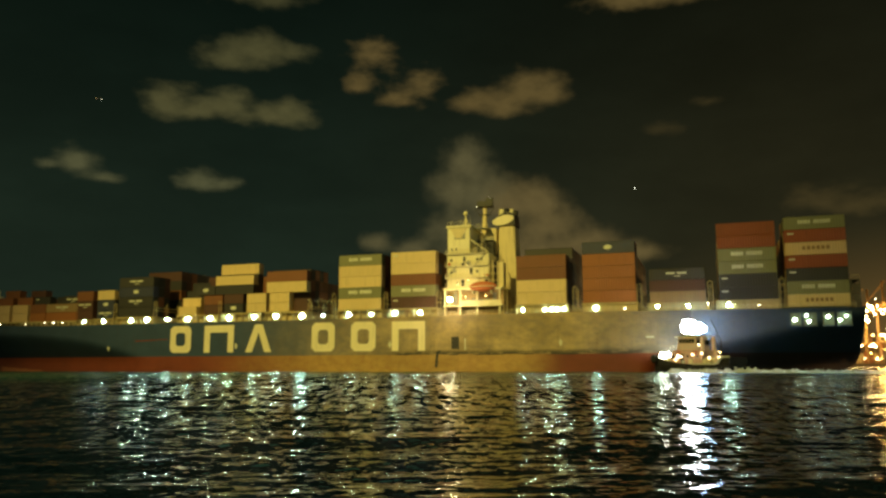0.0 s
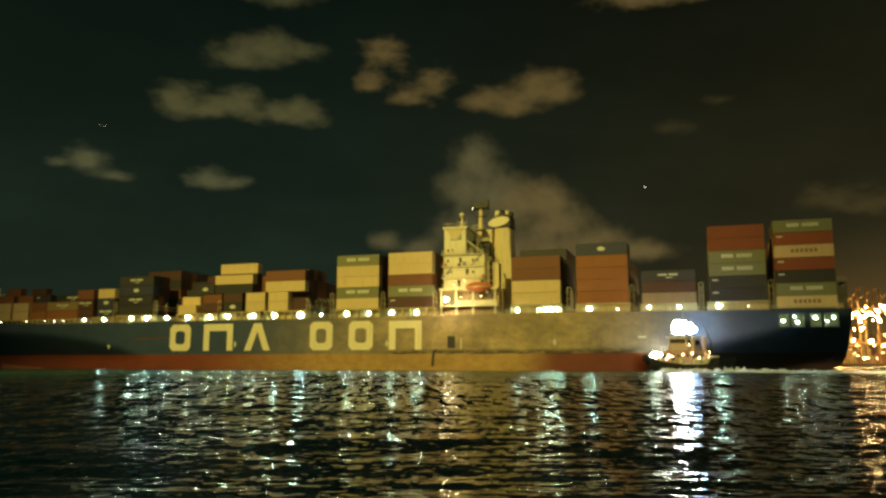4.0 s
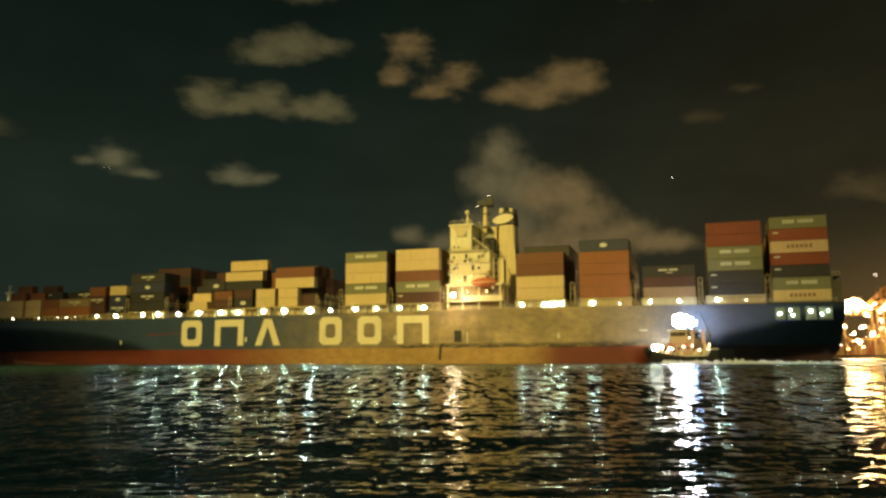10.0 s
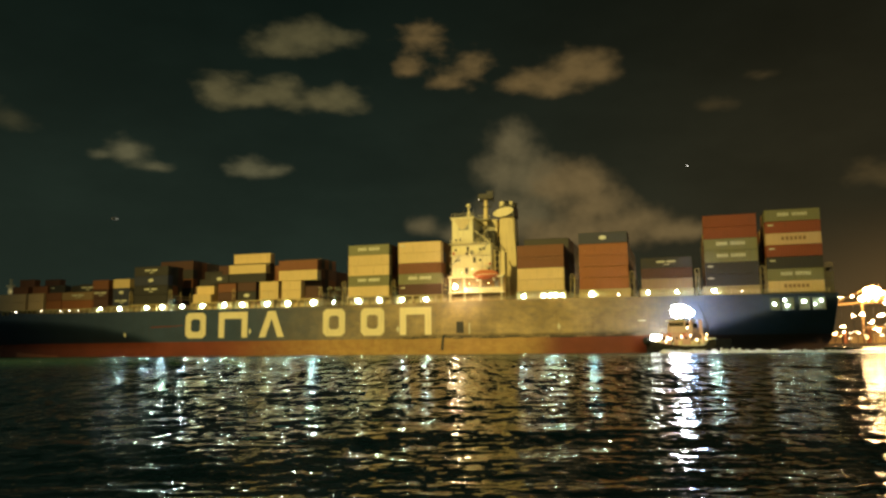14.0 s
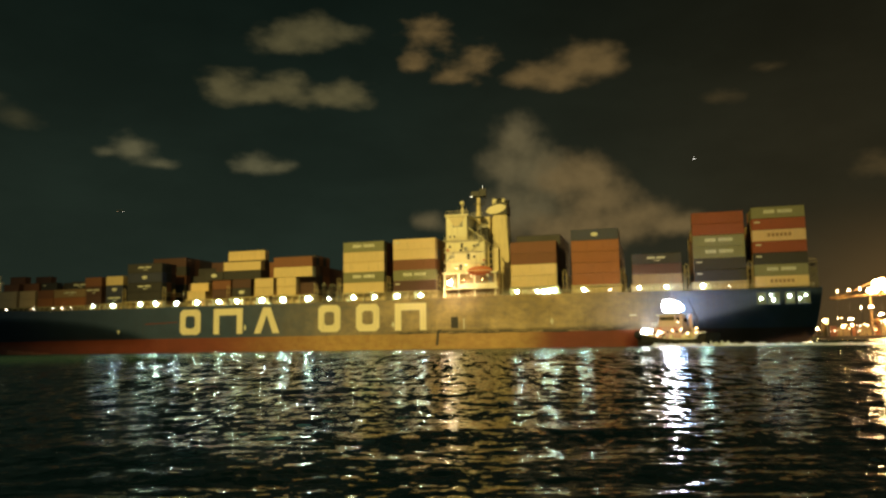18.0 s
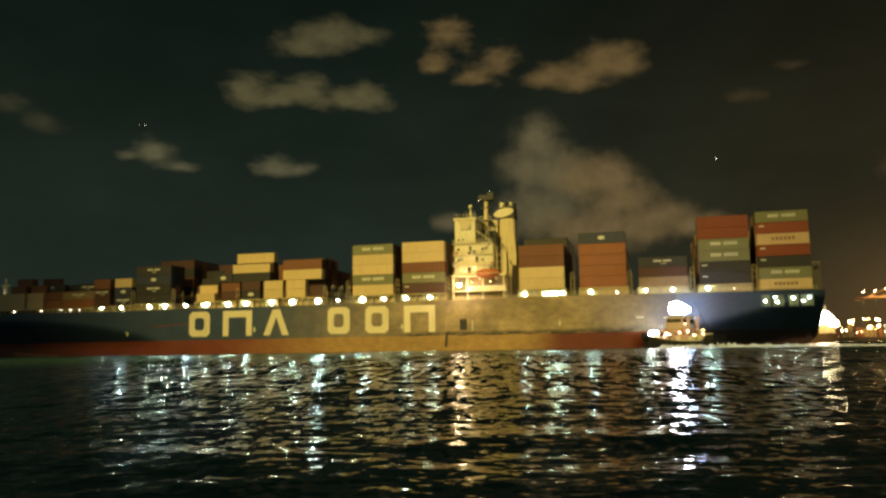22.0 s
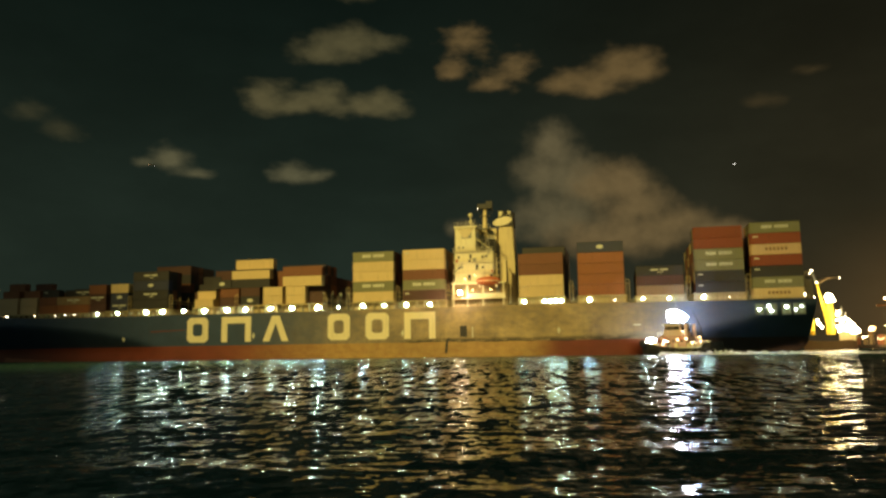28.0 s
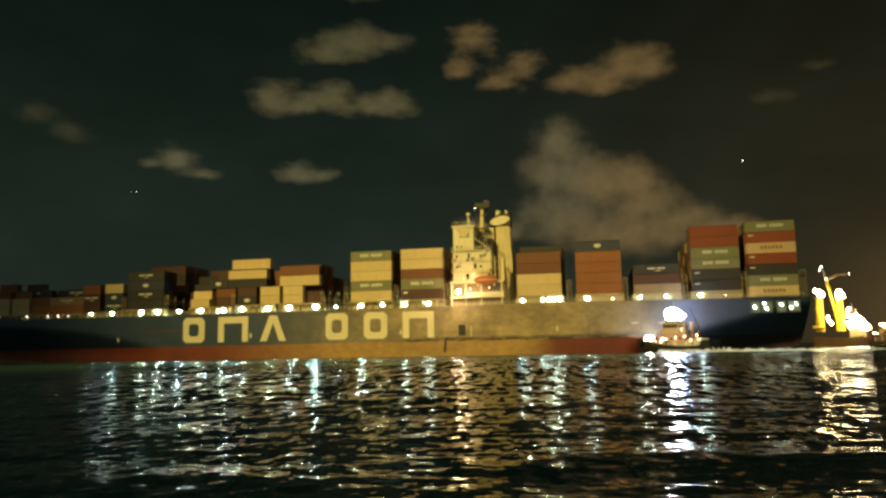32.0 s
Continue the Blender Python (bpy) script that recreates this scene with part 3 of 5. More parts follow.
# abstract pale figures of the name on the side: rings, posts and wedges
def figure_ring(x0, x1, z0, z1):
    t = 1.9
    c = 1.0
    bm = bmesh.new()
    outer = [(x0 + c, z0), (x1 - c, z0), (x1, z0 + c), (x1, z1 - c), (x1 - c, z1), (x0 + c, z1), (x0, z1 - c), (x0, z0 + c)]
    k = 0.6
    inner = [(x0 + t + k, z0 + t), (x1 - t - k, z0 + t), (x1 - t, z0 + t + k), (x1 - t, z1 - t - k), (x1 - t - k, z1 - t), (x0 + t + k, z1 - t), (x0 + t, z1 - t - k), (x0 + t, z0 + t + k)]
    vo = [bm.verts.new((x, -0.02, z)) for x, z in outer]
    vi = [bm.verts.new((x, -0.02, z)) for x, z in inner]
    for i in range(8):
        j = (i + 1) % 8
        bm.faces.new((vo[i], vo[j], vi[j], vi[i]))
    ext = bmesh.ops.extrude_face_region(bm, geom=bm.faces[:])
    for v in ext["geom"]:
        if isinstance(v, bmesh.types.BMVert):
            v.co.y = 0.03
    return part("hull_mark", bm, LETTER, ship, "pale yellow ring painted on the hull")


def figure_posts(x0, x1, z0, z1):
    bm = bmesh.new()
    w = 1.9
    prism(bm, [(x0, z0), (x0 + w, z0), (x0 + w, z1), (x0, z1)], -0.02, 0.03)
    prism(bm, [(x1 - w, z0), (x1, z0), (x1, z1), (x1 - w, z1)], -0.02, 0.03)
    prism(bm, [(x0 + w, z1 - 2.0), (x1 - w, z1 - 2.0), (x1 - w, z1), (x0 + w, z1)], -0.02, 0.03)
    return part("hull_mark", bm, LETTER, ship, "pale yellow portal shape painted on the hull")


def figure_wedge(x0, x1, z0, z1):
    bm = bmesh.new()
    xm = (x0 + x1) / 2
    prism(bm, [(x0, z0), (x0 + 2.1, z0), (xm, z1 - 2.2), (x1 - 2.1, z0), (x1, z0), (xm + 1.2, z1), (xm - 1.2, z1)], -0.02, 0.03)
    return part("hull_mark", bm, LETTER, ship, "pale yellow wedge painted on the hull")


figure_ring(-77.2, -70.2, 5.25, 12.75)
figure_posts(-65.8, -56.2, 5.25, 12.75)
figure_wedge(-52.4, -44.3, 5.25, 12.75)
figure_ring(-32.1, -25.3, 5.25, 12.85)
figure_ring(-20.6, -13.6, 5.25, 12.85)
figure_posts(-9.1, 0.0, 5.25, 12.75)

# pale tug marks and small marks on the side
for x, z in ((-99.0, 6.8), (-55.4, 7.0), (-9.6, 6.9), (34.3, 6.9)):
    bm = bmesh.new()
    y = side_y(x, z)
    prism(bm, [(x, z - 1.0), (x + 0.45, z), (x, z + 1.0), (x - 0.45, z)], y - 0.12 if x < -86 else -0.03, y + 0.3 if x < -86 else 0.02)
    part("tug_mark", bm, MARK, ship, "small pale diamond mark")
part("draught_board", B((10.4, -0.03, 5.3, 10.75, 0.02, 8.2)), MARK, ship)
part("pilot_door", B((7.0, -0.05, 5.6, 9.0, 0.02, 8.6)), DARK, ship, "dark recessed shell door")
bm = bmesh.new()
prism(bm, [(-89.5, 8.55), (-78.0, 9.0), (-78.0, 9.2), (-89.5, 8.9)], -0.02, 0.02)
part("shell_streak", bm, BOOT, ship, "scraped red line on the plating")
part("shell_plate", B((54.0, -0.03, 7.8, 55.8, 0.02, 8.1)), MARK, ship)


# ---- railing, hatch coamings, lashing frames, deck lamps ----
def railing(x0, x1):
    bm = bmesh.new()
    n = max(1, int((x1 - x0) / 1.5))
    for i in range(n + 1):
        x = x0 + (x1 - x0) * i / n
        z = sheer(x)
        rod(bm, (x, 0.16, z - 0.15), (x, 0.16, z + 1.0), 0.035, 5)
    for h in (0.35, 0.68, 1.0):
        rod(bm, (x0, 0.16, sheer(x0) + h), (x1, 0.16, sheer(x1) + h), 0.03, 5)
    part("railing", bm, WHITE, ship)


for x in range(-133, 98, 11):
    railing(x, min(99, x + 10.6))


def coaming(x0, x1, z1):
    wall = 0.75 if x0 > 20 else 1.5  # after coamings set further out to catch more light
    bm = B((x0, wall, 13.5, x1, BEAM - wall, z1 - 0.45), (x0 - 0.2, 0.35, z1 - 0.4, x1 + 0.2, BEAM - 0.35, z1 - 0.04))
    n = max(2, int((x1 - x0) / 2.0))
    for i in range(n + 1):
        x = x0 + (x1 - x0) * i / n
        box(bm, x - 0.09, 0.4, 13.6, x + 0.09, wall, z1 - 0.4)
    part("hatch_coaming", bm, COAMING, ship, "cream-painted hatch coaming with side stays")


def lashing_frame(x, top, w=0.95):
    bm = bmesh.new()
    for s in (-1, 1):
        rod(bm, (x + s * w / 2, 0.35, 13.7), (x + s * w / 2, 0.35, top - 0.45), 0.075, 6)
        rod(bm, (x + s * w / 2, 0.35, top - 0.45), (x, 0.35, top), 0.075, 6)
    for z in (15.6, 17.4, 19.0):
        rod(bm, (x - w / 2, 0.35, z), (x + w / 2, 0.35, z), 0.06, 6)
    for k in range(1, 6):
        y = 0.35 + k * 5.0
        rod(bm, (x, y, 13.7), (x, y, top - 0.5), 0.09, 6)
    rod(bm, (x, 0.35, top - 1.8), (x, 26, top - 1.8), 0.09, 6)
    rod(bm, (x, 0.35, 17.4), (x, 26, 17.4), 0.09, 6)
    part("lashing_frame", bm, COAMING, ship, "tall white lashing frame between container bays")


for x0, x1, z in ((69.8, 82.6, 15.9), (54.9, 67.4, 15.7), (39.8, 52.4, 16.1), (23.4, 36.2, 16.1), (-9.8, 3.0, 16.1), (-24.8, -12.0, 16.1),
                  (-46.6, -34.0, 16.1), (-60.4, -48.0, 16.1), (-75.6, -62.0, 15.8), (-96.8, -84.0, 15.8), (-112.2, -98.0, 15.5), (-129.0, -112.4, 15.2), (-147.6, -129.2, 15.2)):
    coaming(x0, x1, z)
for x, top in ((83.4, 20.5), (68.5, 20.5), (52.9, 20.3), (38.0, 20.2), (20.9, 20.2), (3.6, 20.3), (-11.0, 20.4), (-25.9, 20.5), (-33.0, 18.6), (-61.2, 19.5), (-83.2, 20.0), (-97.5, 20.0)):
    lashing_frame(x, top)
# stern lashing bridge abaft the last stack
bridge_bm = bmesh.new()
for x in (97.0, 98.6):
    for y in (0.4, 6.5, 12.6, 19.0, 25.5, 31.6):
        box(bridge_bm, x - 0.14, y - 0.14, 13.5, x + 0.14, y + 0.14, 19.6)
for z in (16.6, 19.5):
    box(bridge_bm, 96.9, 0.3, z, 98.8, BEAM - 0.3, z + 0.16)
BRIDGE_STEEL = paint("bridge_steel", (0.10, 0.085, 0.06), 0.6)
lash = part("lashing_bridge", bridge_bm, BRIDGE_STEEL, ship, "dark brown steel lashing bridge at the stern")
part("bridge_screen", B((97.2, 0.34, 13.6, 98.5, 0.42, 16.5)), BRIDGE_STEEL, lash)
part("bridge_screen", B((97.2, 0.34, 16.8, 98.5, 0.42, 18.6)), BRIDGE_STEEL, lash)
bm = bmesh.new()
for k in range(4):
    rod(bm, (97.0 + k * 0.53, 0.36, 19.6), (97.0 + k * 0.53, 0.36, 20.6), 0.04, 5)
rod(bm, (97.0, 0.36, 20.6), (98.6, 0.36, 20.6), 0.04, 5)
part("bridge_rail", bm, COAMING, lash)
# lattice of cell guides in the empty bay
for i in range(7):
    x = -33.8 + i * 1.2
    bm = bmesh.new()
    rod(bm, (x, 3 + i % 3 * 4, 13.7), (x, 3 + i % 3 * 4, 18.2 - 0.3 * (i % 3)), 0.09, 5)
    rod(bm, (x, 3 + i % 3 * 4, 17.0), (x + 1.2, 3 + i % 3 * 4, 17.0), 0.07, 5)
    rod(bm, (x, 3 + i % 3 * 4, 15.0), (x + 1.2, 3 + i % 3 * 4, 17.0), 0.05, 5)
    part("cell_guide", bm, STEEL, ship, "grey cell guide post and brace")
for i in range(13):
    x = -33.9 + i * 0.72
    y = 1.0 + (i * 5 % 7) * 1.3
    top = 18.9 - 0.10 * i + 0.35 * (i % 3)
    bm = bmesh.new()
    box(bm, x - 0.10, y - 0.10, 13.7, x + 0.10, y + 0.10, top)
    box(bm, x - 0.22, y - 0.06, 16.2, x + 0.5, y + 0.06, 16.45)
    guide = part("cell_guide", bm, DARK, ship, "dark cell guide post with a pale entry tip")
    tip = bmesh.new()
    rod(tip, (x, y, top), (x + 0.12, y, top + 0.45), 0.13, 6, 0.05)
    part("guide_tip", tip, MARK, guide)

bm = bmesh.new()
ball(bm, (0, 0.15, 0), 0.48, 1, 0.4, 1, 10, 6)
bmesh.ops.delete(bm, geom=[f for f in bm.faces if f.calc_center_median().y > 0.10], context="FACES")
LENS = mesh_of(bm, "lens", LAMP_COOL)
bm = bmesh.new()
rod(bm, (0, 0.21, 0), (0, 0.75, 0), 0.46, 12, 0.2)
box(bm, -0.08, 0.5, -1.6, 0.08, 0.66, 0.1)
HOUSING = mesh_of(bm, "lamp_housing", STEEL)
# bulb added beside each lamp to spill light onto the coaming
bm = bmesh.new()
ball(bm, (0.75, 0.55, -0.1), 0.11)
SPILL = mesh_of(bm, "bulb", glow("coaming_spill_glow", (1.0, 0.86, 0.58), 20))
wob = random.Random(5)


def deck_lamp(x, z, size=1.0, glow_mat=None, y=0.3):
    sx, sz = size * wob.uniform(0.85, 1.35), size * wob.uniform(0.75, 1.1)
    h = share("deck_lamp", HOUSING, ship, Matrix.Translation((x, y, z)) @ Matrix.Rotation(wob.uniform(-0.5, 0.5), 4, "Y") @ Matrix.Diagonal((sx, 1, sz, 1)), "deck floodlight on a short post")
    ln = share("lens", LENS, h, None, "glowing lamp glass")
    if not glow_mat:
        share("bulb", SPILL, h, None, "added bulb spilling light onto the coaming")
    if glow_mat:
        ln.data = LENS.copy()
        ln.data.materials[0] = glow_mat
    return h


for x, s in ((-108.7, 0.5), (-101.6, 0.8), (-91.6, 1.05), (-86.1, 1.05), (-78.9, 1.1), (-71.8, 1.1), (-64.4, 1.05), (-58.4, 1.05), (-50.2, 1.05), (-43.4, 1.15), (-35.4, 1.2), (-29.1, 0.5), (-21.5, 1.0),
             (-15.1, 0.55), (-8.5, 1.0), (-1.6, 1.05), (25.2, 0.8), (30.6, 0.5), (32.2, 0.75), (33.6, 0.8), (35.2, 0.6), (42.8, 0.9), (56.8, 0.8), (63.5, 0.65), (72.2, 0.8)):
    deck_lamp(x, 14.85, s * 0.90)
for x, s in ((-120.5, 0.5), (-124.0, 0.35), (-131.5, 0.45), (-117.0, 0.3), (-142.0, 0.5), (49.5, 0.5), (78.5, 0.35)):
    deck_lamp(x, 14.6, s, LAMP_SMALL)
bm = bmesh.new()
rod(bm, (7.9, 0.6, 16.3), (7.9, -3.8, 18.2), 0.1, 6)
rod(bm, (7.9, 0.6, 18.6), (7.9, -2.4, 17.6), 0.06, 6)
flood = part("floodlight_arm", bm, STEEL, ship, "outrigger arm with a sodium floodlight over the side")
part("lamp_glass", ball(bmesh.new(), (7.9, -3.8, 17.6), 0.50), LAMP_SODIUM, flood, "blazing sodium lamp")

# stern mooring openings with lamps inside
OPENING = paint("opening_wall", (0.15, 0.18, 0.13), 0.6)
LAMP_DIM = glow("mooring_lamp_glow", (0.75, 1.0, 0.85), 110, near=True)
for i, (x0, x1) in enumerate(((84.6, 86.7), (87.2, 89.8), (91.0, 93.2), (93.8, 96.6))):
    win = part("mooring_opening", B((x0, -0.02 + 0.035 * i, 9.9, x1, 0.3 + 0.2 * i, 12.7)), OPENING, ship, "lit opening of the mooring deck")
    part("opening_frame", B((x0 - 0.15, -0.1, 12.7, x1 + 0.15, 0.4, 12.95)), HULL, win)
    part("opening_sill", B((x0 - 0.15, -0.1, 9.65, x1 + 0.15, 0.4, 9.9)), HULL, win)
for x, z, s in ((85.5, 11.2, 1.0), (87.8, 12.1, 0.8), (88.3, 10.8, 1.0), (92.0, 11.7, 1.1), (94.3, 11.0, 0.8), (95.6, 11.8, 0.7)):
    deck_lamp(x, z, s * 0.44, LAMP_DIM, -0.3)


# ---- superstructure ----
def block(name, x0, y0, z0, x1, y1, z1, mat, parent, label="", bev=0.12):
    bm = B((x0, y0, z0, x1, y1, z1))
    bmesh.ops.bevel(bm, geom=bm.edges[:], offset=bev, segments=1, affect="EDGES")
    return part(name, bm, mat, parent, label)


house = block("accommodation", 5.6, 0.9, 20.8, 16.6, BEAM - 0.9, 29.5, WHITE, ship, "white accommodation block with stacked decks")
# lower house colour is darkened to carry the shade under the boat deck
block("lower_house", 5.0, 2.6, 13.6, 19.8, BEAM - 2.6, 20.9, paint("shaded_house_paint", (0.50, 0.34, 0.16), 0.55, dirt=0.4), ship, "ochre lower deckhouse, colour darkened for shade under the boat deck")
for x in (5.2, 9.2, 13.6, 19.4):
    part("house_pillar", B((x - 0.22, 0.35, 13.6, x + 0.22, 0.8, 20.6)), WHITE, ship)
part("boat_deck", B((4.6, 0.2, 20.35, 20.0, BEAM - 0.2, 20.7)), WHITE, ship)
part("embarkation_deck", B((4.6, 0.2, 16.1, 20.0, 3.0, 16.4)), WHITE, ship)
part("boat_deck_bulwark", B((9.0, 0.25, 16.4, 19.9, 0.4, 17.6)), WHITE, ship)
for k, z in enumerate((20.75, 23.3, 26.3, 29.4)):
    part("deck_overhang", B((5.2, 0.3, z, 16.9 - 0.3 * k, BEAM - 0.3, z + 0.16)), WHITE, ship)
    bm = bmesh.new()
    for i in range(9):
        rod(bm, (5.3 + i * 1.4, 0.4, z + 0.16), (5.3 + i * 1.4, 0.4, z + 1.15), 0.035, 5)
    for h in (0.5, 0.85, 1.15):
        rod(bm, (5.3, 0.4, z + h), (16.6, 0.4, z + h), 0.03, 5)
    part("deck_rail", bm, WHITE, ship)
for z in (22.0, 24.9, 27.9):
    for x in ((6.8, 13.6), (8.6,), (6.8, 14.6))[int(z) % 3]:
        w = part("window", B((x - 0.28, 0.86, z - 0.3, x + 0.28, 0.95, z + 0.3)), GLASS, ship)
        part("window_frame", B((x - 0.36, 0.84, z + 0.3, x + 0.36, 0.95, z + 0.38)), WHITE, w)
        part("window_sill", B((x - 0.36, 0.84, z - 0.38, x + 0.36, 0.95, z - 0.3)), WHITE, w)
for z in (18.4,):
    for x in (7.0, 10.6, 12.0, 15.8, 17.6):
        part("door", B((x - 0.4, 2.54, 16.4, x + 0.4, 2.65, 18.4)), STEEL, ship)
bridge = block("bridge", 5.9, 0.5, 29.6, 11.8, BEAM - 0.5, 36.2, WHITE, ship, "white wheelhouse with a wing out to the ship's side")
part("bridge_roof", B((5.6, 0.3, 36.2, 12.2, BEAM - 0.3, 36.75)), WHITE, ship)
part("wing_recess", B((7.8, 0.42, 33.2, 10.6, 0.52, 35.0)), STEEL, bridge, "shaded wing window")
bm = bmesh.new()
prism(bm, [(6.6, 36.0), (11.2, 36.0), (9.6, 33.4), (8.2, 33.4)], 0.36, 0.47)
part("wing_bracket", bm, CREAM, bridge)
for x in (7.0, 8.2):
    part("port_hole", B((x - 0.2, 0.45, 30.3, x + 0.2, 0.52, 30.9)), GLASS, bridge)
block("aft_casing", 11.8, 8.5, 29.5, 16.0, BEAM - 4, 34.6, STEEL, ship, "shaded upper deckhouse aft of the bridge")
bm = bmesh.new()
rod(bm, (12.0, 1.0, 33.0), (16.2, 1.0, 29.7), 0.14, 6)
rod(bm, (12.0, 1.6, 33.0), (16.2, 1.6, 29.7), 0.14, 6)
for i in range(9):
    x = 12.0 + i * 0.5
    rod(bm, (x, 1.0, 33.0 - i * 0.41), (x, 1.6, 33.0 - i * 0.41), 0.06, 5)
part("stairway", bm, WHITE, ship, "white outside stairway")
bm = bmesh.new()
for i in range(8):
    rod(bm, (5.8 + i * 0.9, 0.5, 36.7), (5.8 + i * 0.9, 0.5, 37.7), 0.035, 5)
rod(bm, (5.8, 0.5, 37.7), (12.1, 0.5, 37.7), 0.035, 5)
part("roof_rail", bm, WHITE, ship)
bm = bmesh.new()
rod(bm, (10.0, 3, 36.7), (10.0, 3, 39.6), 0.3, 8, 0.18)
ball(bm, (10.0, 3, 40.2), 0.65)
rod(bm, (8.9, 3, 36.7), (10.0, 3, 39.2), 0.08, 5)
rod(bm, (11.1, 3, 36.7), (10.0, 3, 39.2), 0.08, 5)
part("satellite_dome", bm, WHITE, ship, "white satellite dome on a tripod")
mast = part("radar_mast", rod(bmesh.new(), (12.7, 11, 34.0), (12.9, 11, 43.6), 0.75, 10, 0.5), CREAM, ship, "cream radar mast")
part("mast_platform", B((10.6, 9.8, 43.3, 15.0, 12.2, 43.6)), DARK, mast)
part("mast_platform", B((11.3, 10.4, 41.0, 14.4, 11.6, 41.2)), DARK, mast)
part("radar_scanner", B((10.7, 10.7, 43.6, 13.2, 11.3, 44.9)), DARK, mast, "dark radar scanner")
part("radar_pedestal", B((13.3, 10.6, 43.6, 15.1, 11.4, 45.6)), DARK, mast, "dark radar pedestal")
part("mast_lamp", ball(bmesh.new(), (11.0, 9.7, 43.2), 0.10), LAMP_SMALL, mast, "lit masthead lamp")
part("mast_lamp", ball(bmesh.new(), (14.2, 10.3, 45.8), 0.06), LAMP_SMALL, mast)
bm = bmesh.new()
prism(bm, [(16.6, 15.0), (21.9, 15.0), (21.7, 27.0), (21.2, 37.6), (17.2, 37.6), (16.9, 29.0)], 9.0, 14.5)
bmesh.ops.bevel(bm, geom=bm.edges[:], offset=0.35, segments=2, affect="EDGES")
funnel = part("funnel", bm, CREAM, ship, "tall cream funnel casing")
bm = bmesh.new()
prism(bm, [(16.9, 37.6), (21.4, 37.6), (21.3, 40.6), (19.6, 41.2), (17.2, 40.4)], 8.9, 14.6)
part("funnel_band", bm, DARK, funnel, "dark band round the funnel top")
bm = bmesh.new()
ell = [(18.35 + 2.9 * math.cos(t) * math.cos(0.2) - 1.25 * math.sin(t) * math.sin(0.2), 39.0 + 2.9 * math.cos(t) * math.sin(0.2) + 1.25 * math.sin(t) * math.cos(0.2)) for t in [2 * math.pi * i / 28 for i in range(28)]]
prism(bm, ell, 8.7, 8.9)
part("funnel_emblem", bm, LETTER, funnel, "pale oval plate on the funnel")
for i in range(4):
    bm = bmesh.new()
    x = 17.6 + i * 1.0
    rod(bm, (x, 10 + i, 40.2), (x + 0.25, 10 + i, 42.1 + 0.3 * (1.5 - abs(i - 1.5))), 0.68, 12)
    part("exhaust_pipe", bm, DARK if i % 2 else WHITE, funnel, "short exhaust pipe", smooth=True)
block("funnel_duct", 13.8, 8.6, 30.0, 16.6, 16, 37.0, CREAM, ship, "cream engine casing")
bm = bmesh.new()
for x in (16.6, 17.6, 18.8):
    rod(bm, (x, 1.2, 20.7), (x, 1.2, 28.4 - 0.8 * (x - 16.6)), 0.16, 6)
for z in (22.5, 24.2, 26.0):
    rod(bm, (16.4, 1.2, z), (19.0, 1.2, z), 0.1, 6)
rod(bm, (18.8, 1.2, 27.0), (18.8, 6.0, 27.0), 0.2, 6)
part("boat_davit", bm, CREAM, ship, "cream lifeboat davit and posts")
block("vent_house", 18.6, 1.5, 20.7, 20.2, 4.0, 27.0, CREAM, ship)
# gear on and behind the tower
clut = random.Random(31)
part("engine_shaft", B((12.2, 6.0, 29.4, 16.4, 8.4, 33.2)), DARK, ship, "dark engine casing trunk behind the bridge")
# dark box put in for the shade in the gap before the funnel
part("casing_recess", B((16.7, 5.5, 20.7, 17.3, 8.8, 28.0)), DARK, ship, "dark box standing for the shaded gap between house and funnel")
for k in range(7):
    x = 11.9 + k * 0.62
    bm = bmesh.new()
    z0 = 29.6 + clut.uniform(0, 1.5)
    rod(bm, (x, 2.0 + k % 3, z0), (x + clut.uniform(-0.3, 0.3), 2.0 + k % 3, z0 + clut.uniform(2.0, 6.5)), clut.uniform(0.06, 0.14), 6)
    part("vent_pipe", bm, (DARK, CREAM, STEEL)[k % 3], ship)
for z, x0, x1 in ((33.4, 11.8, 16.4), (36.6, 12.0, 15.2)):
    bm = B((x0, 5.4, z, x1, 8.4, z + 0.14))
    part("gear_platform", bm, STEEL, ship, "grey steel platform")
    bm = bmesh.new()
    for i in range(6):
        x = x0 + (x1 - x0) * i / 5
        rod(bm, (x, 5.5, z + 0.14), (x, 5.5, z + 1.1), 0.04, 5)
    rod(bm, (x0, 5.5, z + 1.1), (x1, 5.5, z + 1.1), 0.04, 5)
    part("platform_rail", bm, WHITE, ship)
for x0, z0, x1, z1 in ((12.4, 29.6, 16.2, 33.4), (16.4, 33.4, 12.6, 36.6), (5.4, 23.4, 8.0, 26.3), (13.0, 26.4, 15.8, 29.4), (6.0, 16.4, 8.4, 20.4)):
    bm = bmesh.new()
    for y in (0.5, 0.95):
        rod(bm, (x0, y, z0), (x1, y, z1), 0.07, 5)
    for i in range(8):
        t = (i + 0.5) / 8
        rod(bm, (x0 + (x1 - x0) * t, 0.5, z0 + (z1 - z0) * t), (x0 + (x1 - x0) * t, 0.95, z0 + (z1 - z0) * t), 0.05, 5)
    part("ladder", bm, STEEL, ship, "grey outside ladder")
